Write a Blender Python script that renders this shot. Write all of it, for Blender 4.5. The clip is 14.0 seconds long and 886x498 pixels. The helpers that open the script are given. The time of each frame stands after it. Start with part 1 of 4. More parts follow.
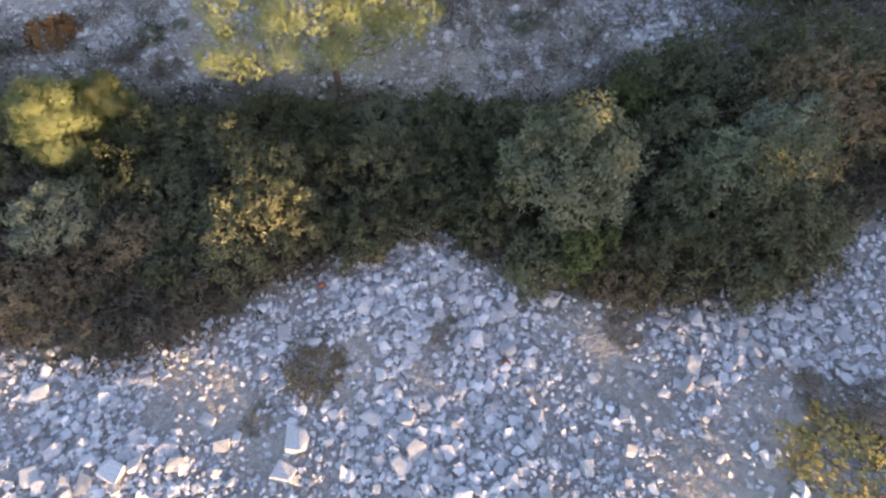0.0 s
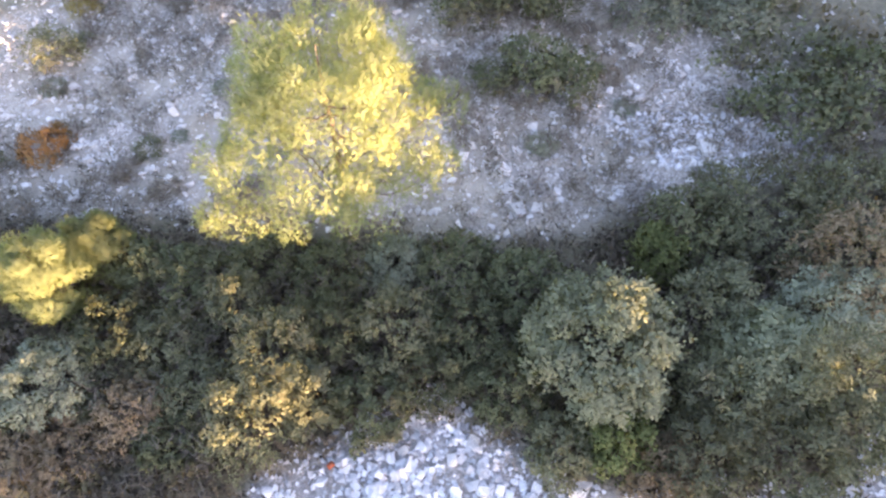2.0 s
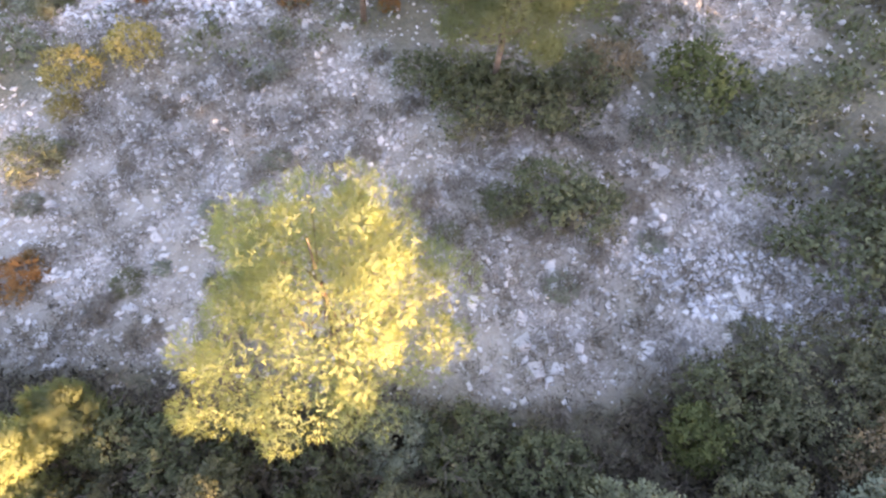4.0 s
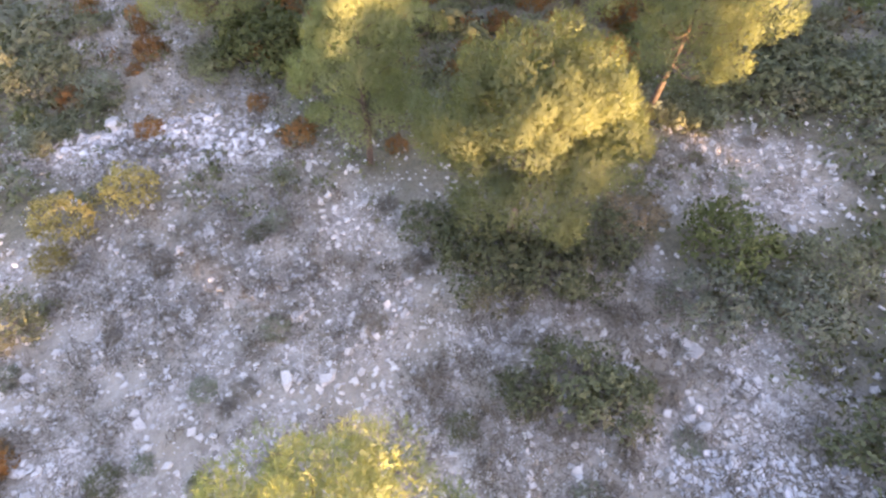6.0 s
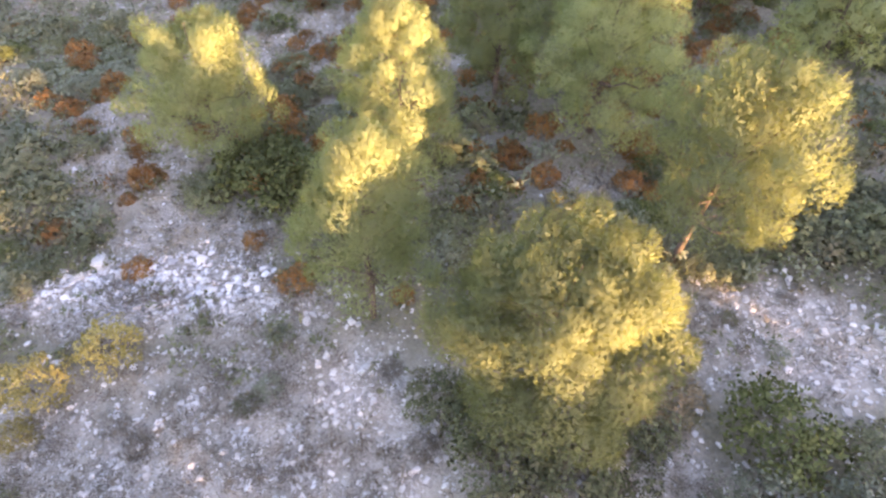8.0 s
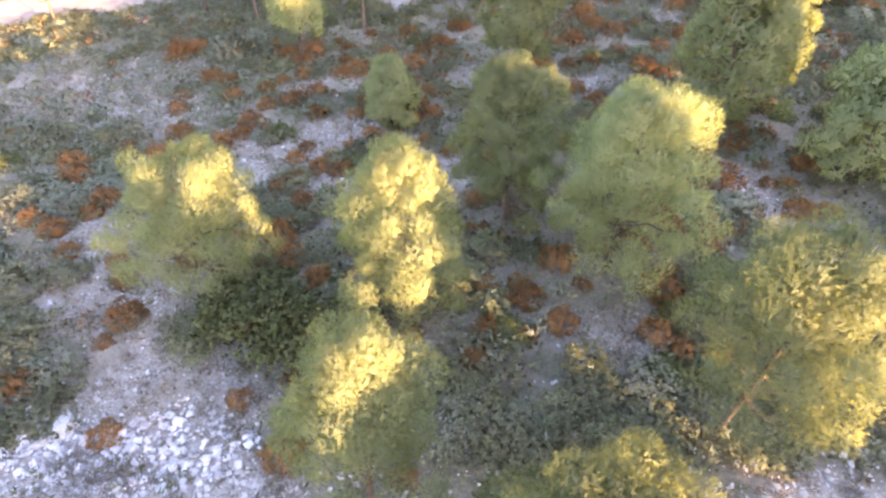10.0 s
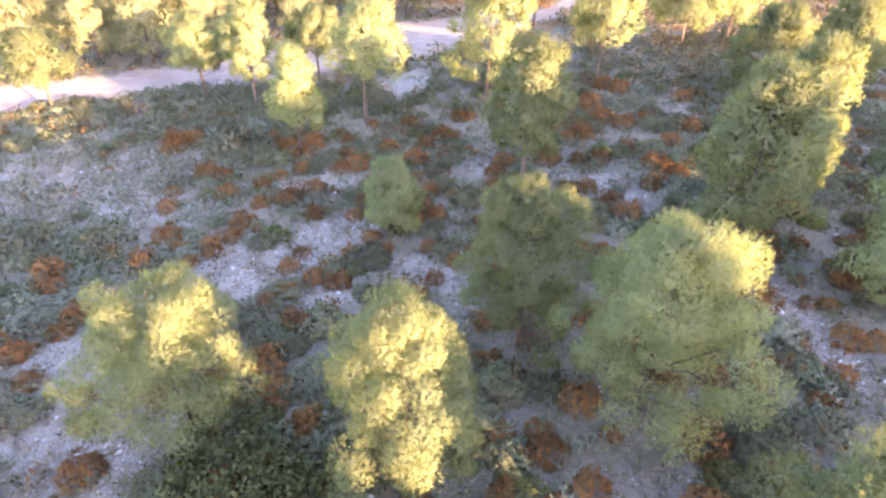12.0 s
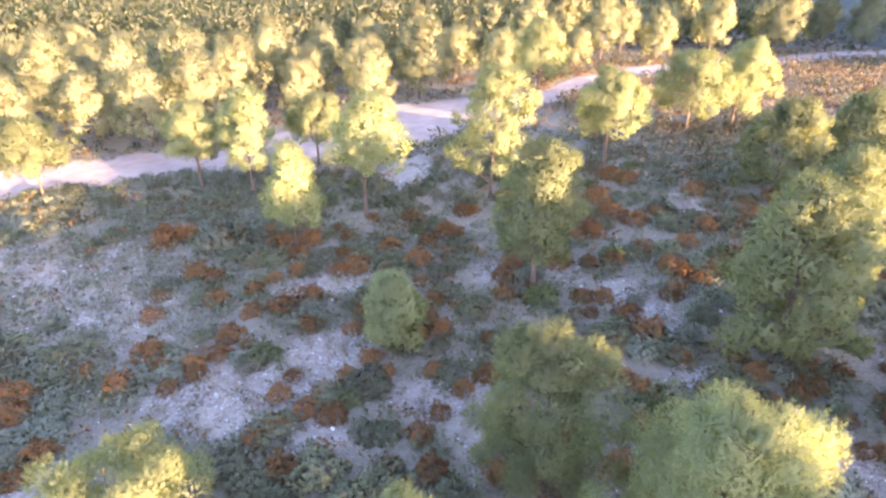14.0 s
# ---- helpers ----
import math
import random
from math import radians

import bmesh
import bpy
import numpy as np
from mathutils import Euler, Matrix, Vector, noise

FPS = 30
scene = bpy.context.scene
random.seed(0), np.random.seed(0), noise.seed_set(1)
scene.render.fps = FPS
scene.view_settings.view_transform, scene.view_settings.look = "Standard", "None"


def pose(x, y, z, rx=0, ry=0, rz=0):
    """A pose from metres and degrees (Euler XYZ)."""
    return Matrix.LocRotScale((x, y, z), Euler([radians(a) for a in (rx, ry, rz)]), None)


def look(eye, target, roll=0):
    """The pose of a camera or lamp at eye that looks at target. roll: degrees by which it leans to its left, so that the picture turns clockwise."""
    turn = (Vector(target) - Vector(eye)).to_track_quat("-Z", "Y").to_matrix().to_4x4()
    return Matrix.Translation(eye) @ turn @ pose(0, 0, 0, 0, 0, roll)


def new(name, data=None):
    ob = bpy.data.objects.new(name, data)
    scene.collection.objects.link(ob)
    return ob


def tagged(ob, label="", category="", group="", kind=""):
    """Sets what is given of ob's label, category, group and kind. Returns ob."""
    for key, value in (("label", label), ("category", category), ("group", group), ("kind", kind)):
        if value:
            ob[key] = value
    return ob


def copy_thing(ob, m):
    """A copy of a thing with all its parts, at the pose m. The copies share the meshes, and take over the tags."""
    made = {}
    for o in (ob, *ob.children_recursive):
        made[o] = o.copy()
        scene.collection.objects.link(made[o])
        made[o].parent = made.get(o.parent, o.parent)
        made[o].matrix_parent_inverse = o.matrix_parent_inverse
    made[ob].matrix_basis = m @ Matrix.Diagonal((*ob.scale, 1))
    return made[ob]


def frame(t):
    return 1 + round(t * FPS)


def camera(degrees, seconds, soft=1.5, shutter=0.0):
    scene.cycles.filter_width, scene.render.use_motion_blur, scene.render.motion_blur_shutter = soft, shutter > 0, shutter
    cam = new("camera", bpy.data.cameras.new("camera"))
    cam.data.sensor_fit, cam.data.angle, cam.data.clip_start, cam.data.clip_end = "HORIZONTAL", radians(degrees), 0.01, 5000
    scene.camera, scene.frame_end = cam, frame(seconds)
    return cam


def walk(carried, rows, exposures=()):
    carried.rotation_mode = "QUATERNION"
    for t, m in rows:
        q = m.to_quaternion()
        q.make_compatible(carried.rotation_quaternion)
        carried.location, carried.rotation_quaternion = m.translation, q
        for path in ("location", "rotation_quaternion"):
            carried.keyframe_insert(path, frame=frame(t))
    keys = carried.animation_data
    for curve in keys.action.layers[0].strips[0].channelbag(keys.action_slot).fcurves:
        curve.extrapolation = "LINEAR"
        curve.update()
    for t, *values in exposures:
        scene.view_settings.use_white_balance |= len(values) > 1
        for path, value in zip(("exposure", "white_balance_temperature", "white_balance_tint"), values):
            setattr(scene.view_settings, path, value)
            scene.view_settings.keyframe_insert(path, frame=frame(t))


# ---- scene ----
cam = camera(75.2, 14.0, soft=2.45)
METRES, EYE, TILT, LEAN, TURN = 12.0, 5.2, -58.0, 0.0, 0.0
ROWS = [
    (0.0, 0.0, 0.0, 0.0, -0.0, 0.0, -0.0),
    (0.5, -0.0037, 0.0033, 0.042, 0.03, 0.03, 0.04),
    (1.0, -0.0071, 0.0107, 0.0804, 0.06, 0.04, 0.05),
    (1.5, -0.0104, 0.0216, 0.1115, 0.07, 0.05, 0.0),
    (2.0, -0.0141, 0.0351, 0.1423, 0.08, 0.08, -0.04),
    (2.5, -0.0159, 0.0494, 0.1757, 0.11, 0.13, -0.07),
    (5.0, -0.0279, 0.1155, 0.3359, 0.1, 4.79, -0.1),
    (5.5, -0.0313, 0.1232, 0.3697, 0.1, 6.31, -0.1),
    (6.0, -0.0347, 0.1335, 0.4009, 0.12, 7.88, -0.11),
    (6.5, -0.0377, 0.1438, 0.4309, 0.14, 9.46, -0.17),
    (7.0, -0.0397, 0.1538, 0.4637, 0.15, 11.03, -0.26),
    (7.5, -0.0423, 0.1635, 0.4976, 0.18, 12.56, -0.28),
    (8.0, -0.0453, 0.1739, 0.5321, 0.2, 14.05, -0.32),
    (10.5, -0.0573, 0.2269, 0.7057, 0.18, 21.86, -0.52),
    (11.0, -0.0591, 0.2408, 0.7386, 0.22, 23.41, -0.5),
    (11.5, -0.0624, 0.2553, 0.7721, 0.27, 24.91, -0.49),
    (12.0, -0.0663, 0.2672, 0.8057, 0.21, 26.45, -0.49),
    (12.5, -0.0703, 0.2739, 0.8415, 0.17, 27.93, -0.45),
    (13.0, -0.0751, 0.2802, 0.8768, 0.1, 29.44, -0.46),
    (13.5, -0.0786, 0.2879, 0.9121, 0.05, 30.97, -0.46),
    (14.0, -0.0814, 0.2949, 0.9475, 0.08, 32.52, -0.41),
]
walk(cam, [(t, pose(0, 0, EYE, TILT, LEAN, TURN) @ pose(METRES * x, METRES * y, METRES * z, 90 + pitch, roll, yaw)) for t, x, y, z, yaw, pitch, roll in ROWS],
     exposures=[(0.0, 2.12, 6500, 30), (0.5, 2.55, 6550, 31), (1.0, 2.8, 6600, 32), (1.5, 3.05, 6650, 33), (2.7, 3.42, 6700, 35), (5.0, 3.22, 7200, 39), (7.5, 3.4, 7200, 40), (11.0, 3.65, 6550, 43), (14.0, 3.52, 6150, 45)])

# ---- world and sun: a low evening sun behind the walk and to its right ----
SUN_TO = Vector((0.70, -0.70, 0.163)).normalized()
world = bpy.data.worlds.new("evening_sky")
scene.world = world
world.use_nodes = True
wn = world.node_tree.nodes
sky = wn.new("ShaderNodeTexSky")
sky.sky_type = "NISHITA"
sky.sun_disc = False
sky.sun_elevation = math.asin(SUN_TO.z)
sky.sun_rotation = math.atan2(SUN_TO.x, SUN_TO.y)
world.node_tree.links.new(sky.outputs[0], wn["Background"].inputs[0])
wn["Background"].inputs[1].default_value = 0.12
sun = new("sun", bpy.data.lights.new("sun", "SUN"))
sun.data.energy, sun.data.angle, sun.data.color = 3.9, radians(0.6), (1.0, 0.71, 0.32)
sun.matrix_world = look(SUN_TO * 60, (0, 0, 0))

# ---- materials ----


def nodes_of(name):
    m = bpy.data.materials.new(name)
    m.use_nodes = True
    t = m.node_tree
    for n in list(t.nodes):
        if n.type != "OUTPUT_MATERIAL":
            t.nodes.remove(n)
    out = t.nodes["Material Output"]
    return m, t, out


def ramp(t, stops):
    n = t.nodes.new("ShaderNodeValToRGB")
    el = n.color_ramp.elements
    while len(el) < len(stops):
        el.new(0.5)
    for e, (p, c) in zip(el, stops):
        e.position, e.color = p, (*c, 1)
    return n


def mixed(t, fac, a, b, mode="MIX"):
    n = t.nodes.new("ShaderNodeMix")
    n.data_type, n.blend_type = "RGBA", mode
    for i, v in ((0, fac), (6, a), (7, b)):
        if hasattr(v, "is_linked"):
            t.links.new(v, n.inputs[i])
        elif isinstance(v, tuple):
            n.inputs[i].default_value = (*v, 1)
        else:
            n.inputs[i].default_value = v
    return n.outputs[2]


def noise_tex(t, scale, detail=4.0, coord="Object", rough=0.55):
    tc = t.nodes.new("ShaderNodeTexCoord")
    n = t.nodes.new("ShaderNodeTexNoise")
    n.inputs["Scale"].default_value, n.inputs["Detail"].default_value, n.inputs["Roughness"].default_value = scale, detail, rough
    t.links.new(tc.outputs[coord], n.inputs["Vector"])
    return n.outputs["Fac"]


def foliage(name, dark, mid, light, through_share=0.3, patch=None, patch_scale=1.2, gloss=0.12):
    """Leaves or needles: colour varies leaf by leaf, bush by bush and in patches; part of the light goes through."""
    m, t, out = nodes_of(name)
    geo = t.nodes.new("ShaderNodeNewGeometry")
    info = t.nodes.new("ShaderNodeObjectInfo")
    r = ramp(t, [(0.0, dark), (0.45, mid), (1.0, light)])
    t.links.new(geo.outputs["Random Per Island"], r.inputs[0])
    col = r.outputs[0]
    if patch:
        p = ramp(t, [(0.52, (0, 0, 0)), (0.66, (1, 1, 1))])
        t.links.new(noise_tex(t, patch_scale, 3.0), p.inputs[0])
        col = mixed(t, p.outputs[0], col, patch)
    hsv = t.nodes.new("ShaderNodeHueSaturation")
    rng = t.nodes.new("ShaderNodeMapRange")
    rng.inputs[3].default_value, rng.inputs[4].default_value = 0.72, 1.28
    t.links.new(info.outputs["Random"], rng.inputs[0])
    t.links.new(rng.outputs[0], hsv.inputs["Value"])
    t.links.new(col, hsv.inputs["Color"])
    d = t.nodes.new("ShaderNodeBsdfPrincipled")
    d.inputs["Roughness"].default_value = 0.55
    d.inputs["Specular IOR Level"].default_value = gloss
    tr = t.nodes.new("ShaderNodeBsdfTranslucent")
    t.links.new(hsv.outputs[0], d.inputs["Base Color"])
    t.links.new(mixed(t, 1.0, hsv.outputs[0], (1.0, 0.97, 0.46), "MULTIPLY"), tr.inputs["Color"])
    mx = t.nodes.new("ShaderNodeMixShader")
    mx.inputs[0].default_value = through_share
    t.links.new(d.outputs[0], mx.inputs[1])
    t.links.new(tr.outputs[0], mx.inputs[2])
    t.links.new(mx.outputs[0], out.inputs["Surface"])
    return m


def solid(name, stops, scale=6.0, rough=0.9, bump=0.4, island=0.35, fine=40.0):
    """Bark or stone: noise colour at two scales, variation by piece, fine relief."""
    m, t, out = nodes_of(name)
    r = ramp(t, stops)
    t.links.new(noise_tex(t, scale, 6.0, rough=0.65), r.inputs[0])
    geo = t.nodes.new("ShaderNodeNewGeometry")
    info = t.nodes.new("ShaderNodeObjectInfo")
    add = t.nodes.new("ShaderNodeMath")
    add.operation = "ADD"
    t.links.new(geo.outputs["Random Per Island"], add.inputs[0])
    t.links.new(info.outputs["Random"], add.inputs[1])
    fr = t.nodes.new("ShaderNodeMath")
    fr.operation = "FRACT"
    t.links.new(add.outputs[0], fr.inputs[0])
    rng = t.nodes.new("ShaderNodeMapRange")
    rng.inputs[3].default_value, rng.inputs[4].default_value = 1 - island, 1 + island
    t.links.new(fr.outputs[0], rng.inputs[0])
    hsv = t.nodes.new("ShaderNodeHueSaturation")
    t.links.new(rng.outputs[0], hsv.inputs["Value"])
    t.links.new(r.outputs[0], hsv.inputs["Color"])
    d = t.nodes.new("ShaderNodeBsdfPrincipled")
    d.inputs["Roughness"].default_value = rough
    d.inputs["Specular IOR Level"].default_value = 0.2
    t.links.new(hsv.outputs[0], d.inputs["Base Color"])
    b = t.nodes.new("ShaderNodeBump")
    b.inputs["Strength"].default_value, b.inputs["Distance"].default_value = bump, 0.02
    t.links.new(noise_tex(t, fine, 5.0), b.inputs["Height"])
    t.links.new(b.outputs[0], d.inputs["Normal"])
    t.links.new(d.outputs[0], out.inputs["Surface"])
    return m


NEEDLE = foliage("pine_needles", (0.265, 0.308, 0.175), (0.30, 0.348, 0.195), (0.335, 0.385, 0.215), 0.56)
NEEDLE_FAR = foliage("forest_needles", (0.255, 0.28, 0.17), (0.30, 0.32, 0.195), (0.345, 0.36, 0.22), 0.45)
LEAF_OAK = foliage("kermes_oak_leaves", (0.08, 0.095, 0.052), (0.125, 0.14, 0.074), (0.18, 0.195, 0.108), 0.25, (0.16, 0.145, 0.095), 1.5)
LEAF_HOLM = foliage("holm_oak_leaves", (0.22, 0.245, 0.155), (0.285, 0.31, 0.195), (0.37, 0.39, 0.25), 0.3)
LEAF_OLIVE = foliage("mastic_leaves", (0.105, 0.115, 0.07), (0.165, 0.175, 0.103), (0.235, 0.243, 0.147), 0.3, (0.17, 0.155, 0.11), 1.2)
LEAF_GARRIGUE = foliage("garrigue_leaves", (0.145, 0.165, 0.092), (0.195, 0.215, 0.122), (0.255, 0.275, 0.16), 0.3, (0.22, 0.19, 0.13), 0.9)
# undergrowth brown taken very dark, standing for the shade between hedge shrubs
LEAF_GAP_SHADE = foliage("shade_dark_undergrowth", (0.06, 0.05, 0.037), (0.095, 0.08, 0.057), (0.14, 0.12, 0.085), 0.1)
LEAF_GREY = foliage("grey_leaves", (0.17, 0.195, 0.135), (0.225, 0.25, 0.175), (0.295, 0.32, 0.23), 0.2)
LEAF_DARK = foliage("buckthorn_leaves", (0.075, 0.095, 0.032), (0.12, 0.142, 0.052), (0.175, 0.198, 0.082), 0.25)
LEAF_RED = foliage("rust_leaves", (0.19, 0.092, 0.034), (0.275, 0.137, 0.05), (0.37, 0.195, 0.075), 0.2, (0.24, 0.155, 0.065), 2.5)
# yellow leaves, brightened to stand for low sun falling on them
LEAF_SUN_YELLOW = foliage("sun_bright_broom_leaves", (0.27, 0.225, 0.085), (0.38, 0.32, 0.12), (0.5, 0.43, 0.18), 0.3)
LEAF_DRY = foliage("dry_twigs", (0.14, 0.12, 0.095), (0.22, 0.19, 0.15), (0.32, 0.28, 0.22), 0.15)
LEAF_BROWN = foliage("withered_leaves", (0.175, 0.132, 0.08), (0.255, 0.195, 0.12), (0.35, 0.275, 0.175), 0.2, (0.16, 0.17, 0.095), 2.0)
BARK = solid("pine_bark", [(0.3, (0.09, 0.065, 0.05)), (0.55, (0.17, 0.13, 0.105)), (0.75, (0.27, 0.22, 0.19))], 9.0, 0.95, 0.8)
TWIG = solid("shrub_wood", [(0.3, (0.10, 0.08, 0.06)), (0.7, (0.23, 0.19, 0.15))], 12.0)
STONE = solid("limestone", [(0.25, (0.40, 0.402, 0.41)), (0.5, (0.585, 0.585, 0.59)), (0.75, (0.73, 0.73, 0.73))], 7.0, 0.9, 0.5, 0.3)
STONE_PALE = solid("pale_limestone", [(0.25, (0.46, 0.445, 0.43)), (0.55, (0.61, 0.595, 0.57)), (0.8, (0.74, 0.725, 0.70))], 8.0, 0.9, 0.5, 0.15)
HILL = solid("hill_wood", [(0.3, (0.07, 0.085, 0.075)), (0.55, (0.11, 0.125, 0.11)), (0.75, (0.16, 0.175, 0.155))], 0.25, 0.95, 0.5, 0.0, 1.5)
BRICK_RED = solid("red_shard", [(0.3, (0.42, 0.10, 0.05)), (0.7, (0.55, 0.17, 0.09))], 9.0, 0.9, 0.3, 0.1)


def ground_material():
    """Gravelly limestone soil; point attributes say where it is track, rubble or leaf litter."""
    m, t, out = nodes_of("stony_ground")

    def attr(name):
        a = t.nodes.new("ShaderNodeAttribute")
        a.attribute_name = name
        return a.outputs["Fac"]

    def cells(scale):
        tc = t.nodes.new("ShaderNodeTexCoord")
        warp = t.nodes.new("ShaderNodeTexNoise")
        warp.inputs["Scale"].default_value = scale * 0.7
        t.links.new(tc.outputs["Object"], warp.inputs["Vector"])
        mixv = mixed(t, 0.06, tc.outputs["Object"], warp.outputs["Color"], "LINEAR_LIGHT")
        v = t.nodes.new("ShaderNodeTexVoronoi")
        v.inputs["Scale"].default_value = scale
        v.inputs["Randomness"].default_value = 1.0
        t.links.new(mixv, v.inputs["Vector"])
        return v

    soil = ramp(t, [(0.3, (0.275, 0.243, 0.195)), (0.5, (0.405, 0.366, 0.305)), (0.7, (0.525, 0.482, 0.415))])
    t.links.new(noise_tex(t, 1.3, 8.0, rough=0.7), soil.inputs[0])
    v1, v2 = cells(16.0), cells(42.0)
    peb = ramp(t, [(0.0, (0.205, 0.18, 0.16)), (0.45, (0.37, 0.335, 0.305)), (0.8, (0.56, 0.525, 0.485)), (1.0, (0.77, 0.735, 0.69))])
    sep = t.nodes.new("ShaderNodeSeparateColor")
    t.links.new(v2.outputs["Color"], sep.inputs[0])
    t.links.new(sep.outputs[0], peb.inputs[0])
    peb1 = ramp(t, [(0.0, (0.20, 0.185, 0.17)), (0.5, (0.40, 0.375, 0.355)), (1.0, (0.70, 0.68, 0.65))])
    sep1 = t.nodes.new("ShaderNodeSeparateColor")
    t.links.new(v1.outputs["Color"], sep1.inputs[0])
    t.links.new(sep1.outputs[0], peb1.inputs[0])
    pick = ramp(t, [(0.45, (0, 0, 0)), (0.6, (1, 1, 1))])
    t.links.new(noise_tex(t, 3.0, 4.0), pick.inputs[0])
    pebbles = mixed(t, pick.outputs[0], peb.outputs[0], peb1.outputs[0])
    spread = ramp(t, [(0.38, (0, 0, 0)), (0.62, (1, 1, 1))])
    t.links.new(noise_tex(t, 0.9, 5.0, rough=0.7), spread.inputs[0])
    col = mixed(t, spread.outputs[0], soil.outputs[0], pebbles)
    # rubble floor toned down: shade in the gaps between blocks is in the colour
    grey = mixed(t, 0.45, pebbles, (0.27, 0.25, 0.235))
    col = mixed(t, attr("rubble"), col, grey)
    lit = ramp(t, [(0.3, (0.10, 0.093, 0.062)), (0.6, (0.195, 0.18, 0.12)), (0.8, (0.31, 0.285, 0.205))])
    t.links.new(noise_tex(t, 9.0, 6.0, rough=0.7), lit.inputs[0])
    col = mixed(t, attr("litter"), col, lit.outputs[0])
    tr = ramp(t, [(0.3, (0.31, 0.25, 0.215)), (0.55, (0.42, 0.35, 0.31)), (0.8, (0.53, 0.46, 0.41))])
    t.links.new(noise_tex(t, 0.6, 8.0, rough=0.65), tr.inputs[0])
    col = mixed(t, attr("track"), col, tr.outputs[0])
    d = t.nodes.new("ShaderNodeBsdfPrincipled")
    d.inputs["Roughness"].default_value = 0.95
    d.inputs["Specular IOR Level"].default_value = 0.15
    t.links.new(col, d.inputs["Base Color"])
    b = t.nodes.new("ShaderNodeBump")
    b.inputs["Strength"].default_value, b.inputs["Distance"].default_value = 0.7, 0.03
    inv = t.nodes.new("ShaderNodeMath")
    inv.operation = "SUBTRACT"
    inv.inputs[0].default_value = 1.0
    t.links.new(v1.outputs["Distance"], inv.inputs[1])
    t.links.new(inv.outputs[0], b.inputs["Height"])
    b2 = t.nodes.new("ShaderNodeBump")
    b2.inputs["Strength"].default_value, b2.inputs["Distance"].default_value = 0.5, 0.012
    inv2 = t.nodes.new("ShaderNodeMath")
    inv2.operation = "SUBTRACT"
    inv2.inputs[0].default_value = 1.0
    t.links.new(v2.outputs["Distance"], inv2.inputs[1])
    t.links.new(inv2.outputs[0], b2.inputs["Height"])
    t.links.new(b.outputs[0], b2.inputs["Normal"])
    t.links.new(b2.outputs[0], d.inputs["Normal"])
    t.links.new(d.outputs[0], out.inputs["Surface"])
    return m


GROUND = ground_material()

# ---- the lie of the land ----


def smooth(a, b, v):
    u = np.clip((np.asarray(v, float) - a) / (b - a), 0.0, 1.0)
    return u * u * (3 - 2 * u)


def wave(x, y):
    return (np.sin(0.83 * x + 0.4 * y + 1) * np.sin(0.71 * y - 0.3 * x) + 0.6 * np.sin(1.9 * x - 1.1 * y + 2) * np.sin(1.7 * y + 0.6 * x + 1)
            + 0.35 * np.sin(4.3 * x + 2.2 * y) * np.sin(3.9 * y - 1.8 * x + 3))


def land(x, y):
    """Ground height: rises gently to the right and ahead, with small swells; a ridge far off."""
    x, y = np.asarray(x, float), np.asarray(y, float)
    near = np.exp(-((x / 60) ** 2 + ((y - 15) / 60) ** 2))
    z = -0.06 + 0.0756 * 26 * np.tanh(x / 26) + 0.018 * np.minimum(y, 40)
    z = z + 0.035 * wave(x, y) * near
    z = z + 0.12 * smooth(1.7, 0.5, y + 0.25 * wave(1.5 * x, y)) * smooth(-3.5, -1.5, y) * smooth(10, 6, np.abs(x))
    z = z + 26 * smooth(220, 620, y + 0.5 * x) + 9 * smooth(60, 400, -x + 0.3 * y)
    return z


NEAR_EDGE = [(-60, 22), (-30, 30), (-20.2, 34.5), (-18.9, 36.4), (-13, 37.6), (-7.2, 38.3), (-3, 40), (-0.7, 42), (4.3, 46.8), (7.2, 50), (11.4, 53.6), (15, 55.4), (24, 58), (40, 62), (90, 75)]
FAR_EDGE = [(-60, 27.5), (-30, 36), (-22, 39.6), (-18, 41.2), (-13, 42.6), (-7, 47), (-4, 50.6), (0, 51), (5.2, 51.2), (8, 54.8), (11, 57.8), (16, 59.4), (25, 61), (40, 65), (90, 79)]


def on_track(x, y):
    a = np.interp(x, [p[0] for p in NEAR_EDGE], [p[1] for p in NEAR_EDGE])
    b = np.interp(x, [p[0] for p in FAR_EDGE], [p[1] for p in FAR_EDGE])
    w = 0.35 * wave(0.9 * x, 0.9 * y)
    return smooth(-0.5, 0.5, y - a + w) * smooth(-0.5, 0.5, b - y + w)


LOW_EDGE = [(-9, 2.0), (-4.6, 2.2), (-3.3, 2.0), (-2.6, 2.2), (-2.1, 2.5), (-1.7, 2.85), (-1.1, 3.1), (-0.5, 3.42), (-0.15, 3.48), (0.45, 3.0), (0.7, 2.85), (1.2, 2.6), (2.3, 2.5), (3.3, 2.5), (3.7, 2.8), (4.2, 3.3), (9, 3.6)]
TOP_EDGE = [(-9, 6.2), (-6, 6.0), (-4.5, 5.95), (-2.9, 5.75), (-1.4, 5.6), (-0.7, 5.5), (0, 5.3), (1, 5.0), (1.4, 5.45), (2.4, 5.55), (2.8, 5.9), (4.1, 5.95), (9, 5.7)]


def in_hedge(x, y, pad=0.0):
    a = np.interp(x, [p[0] for p in LOW_EDGE], [p[1] for p in LOW_EDGE]) + pad
    b = np.interp(x, [p[0] for p in TOP_EDGE], [p[1] for p in TOP_EDGE]) - pad
    return (y > a) & (y < b)


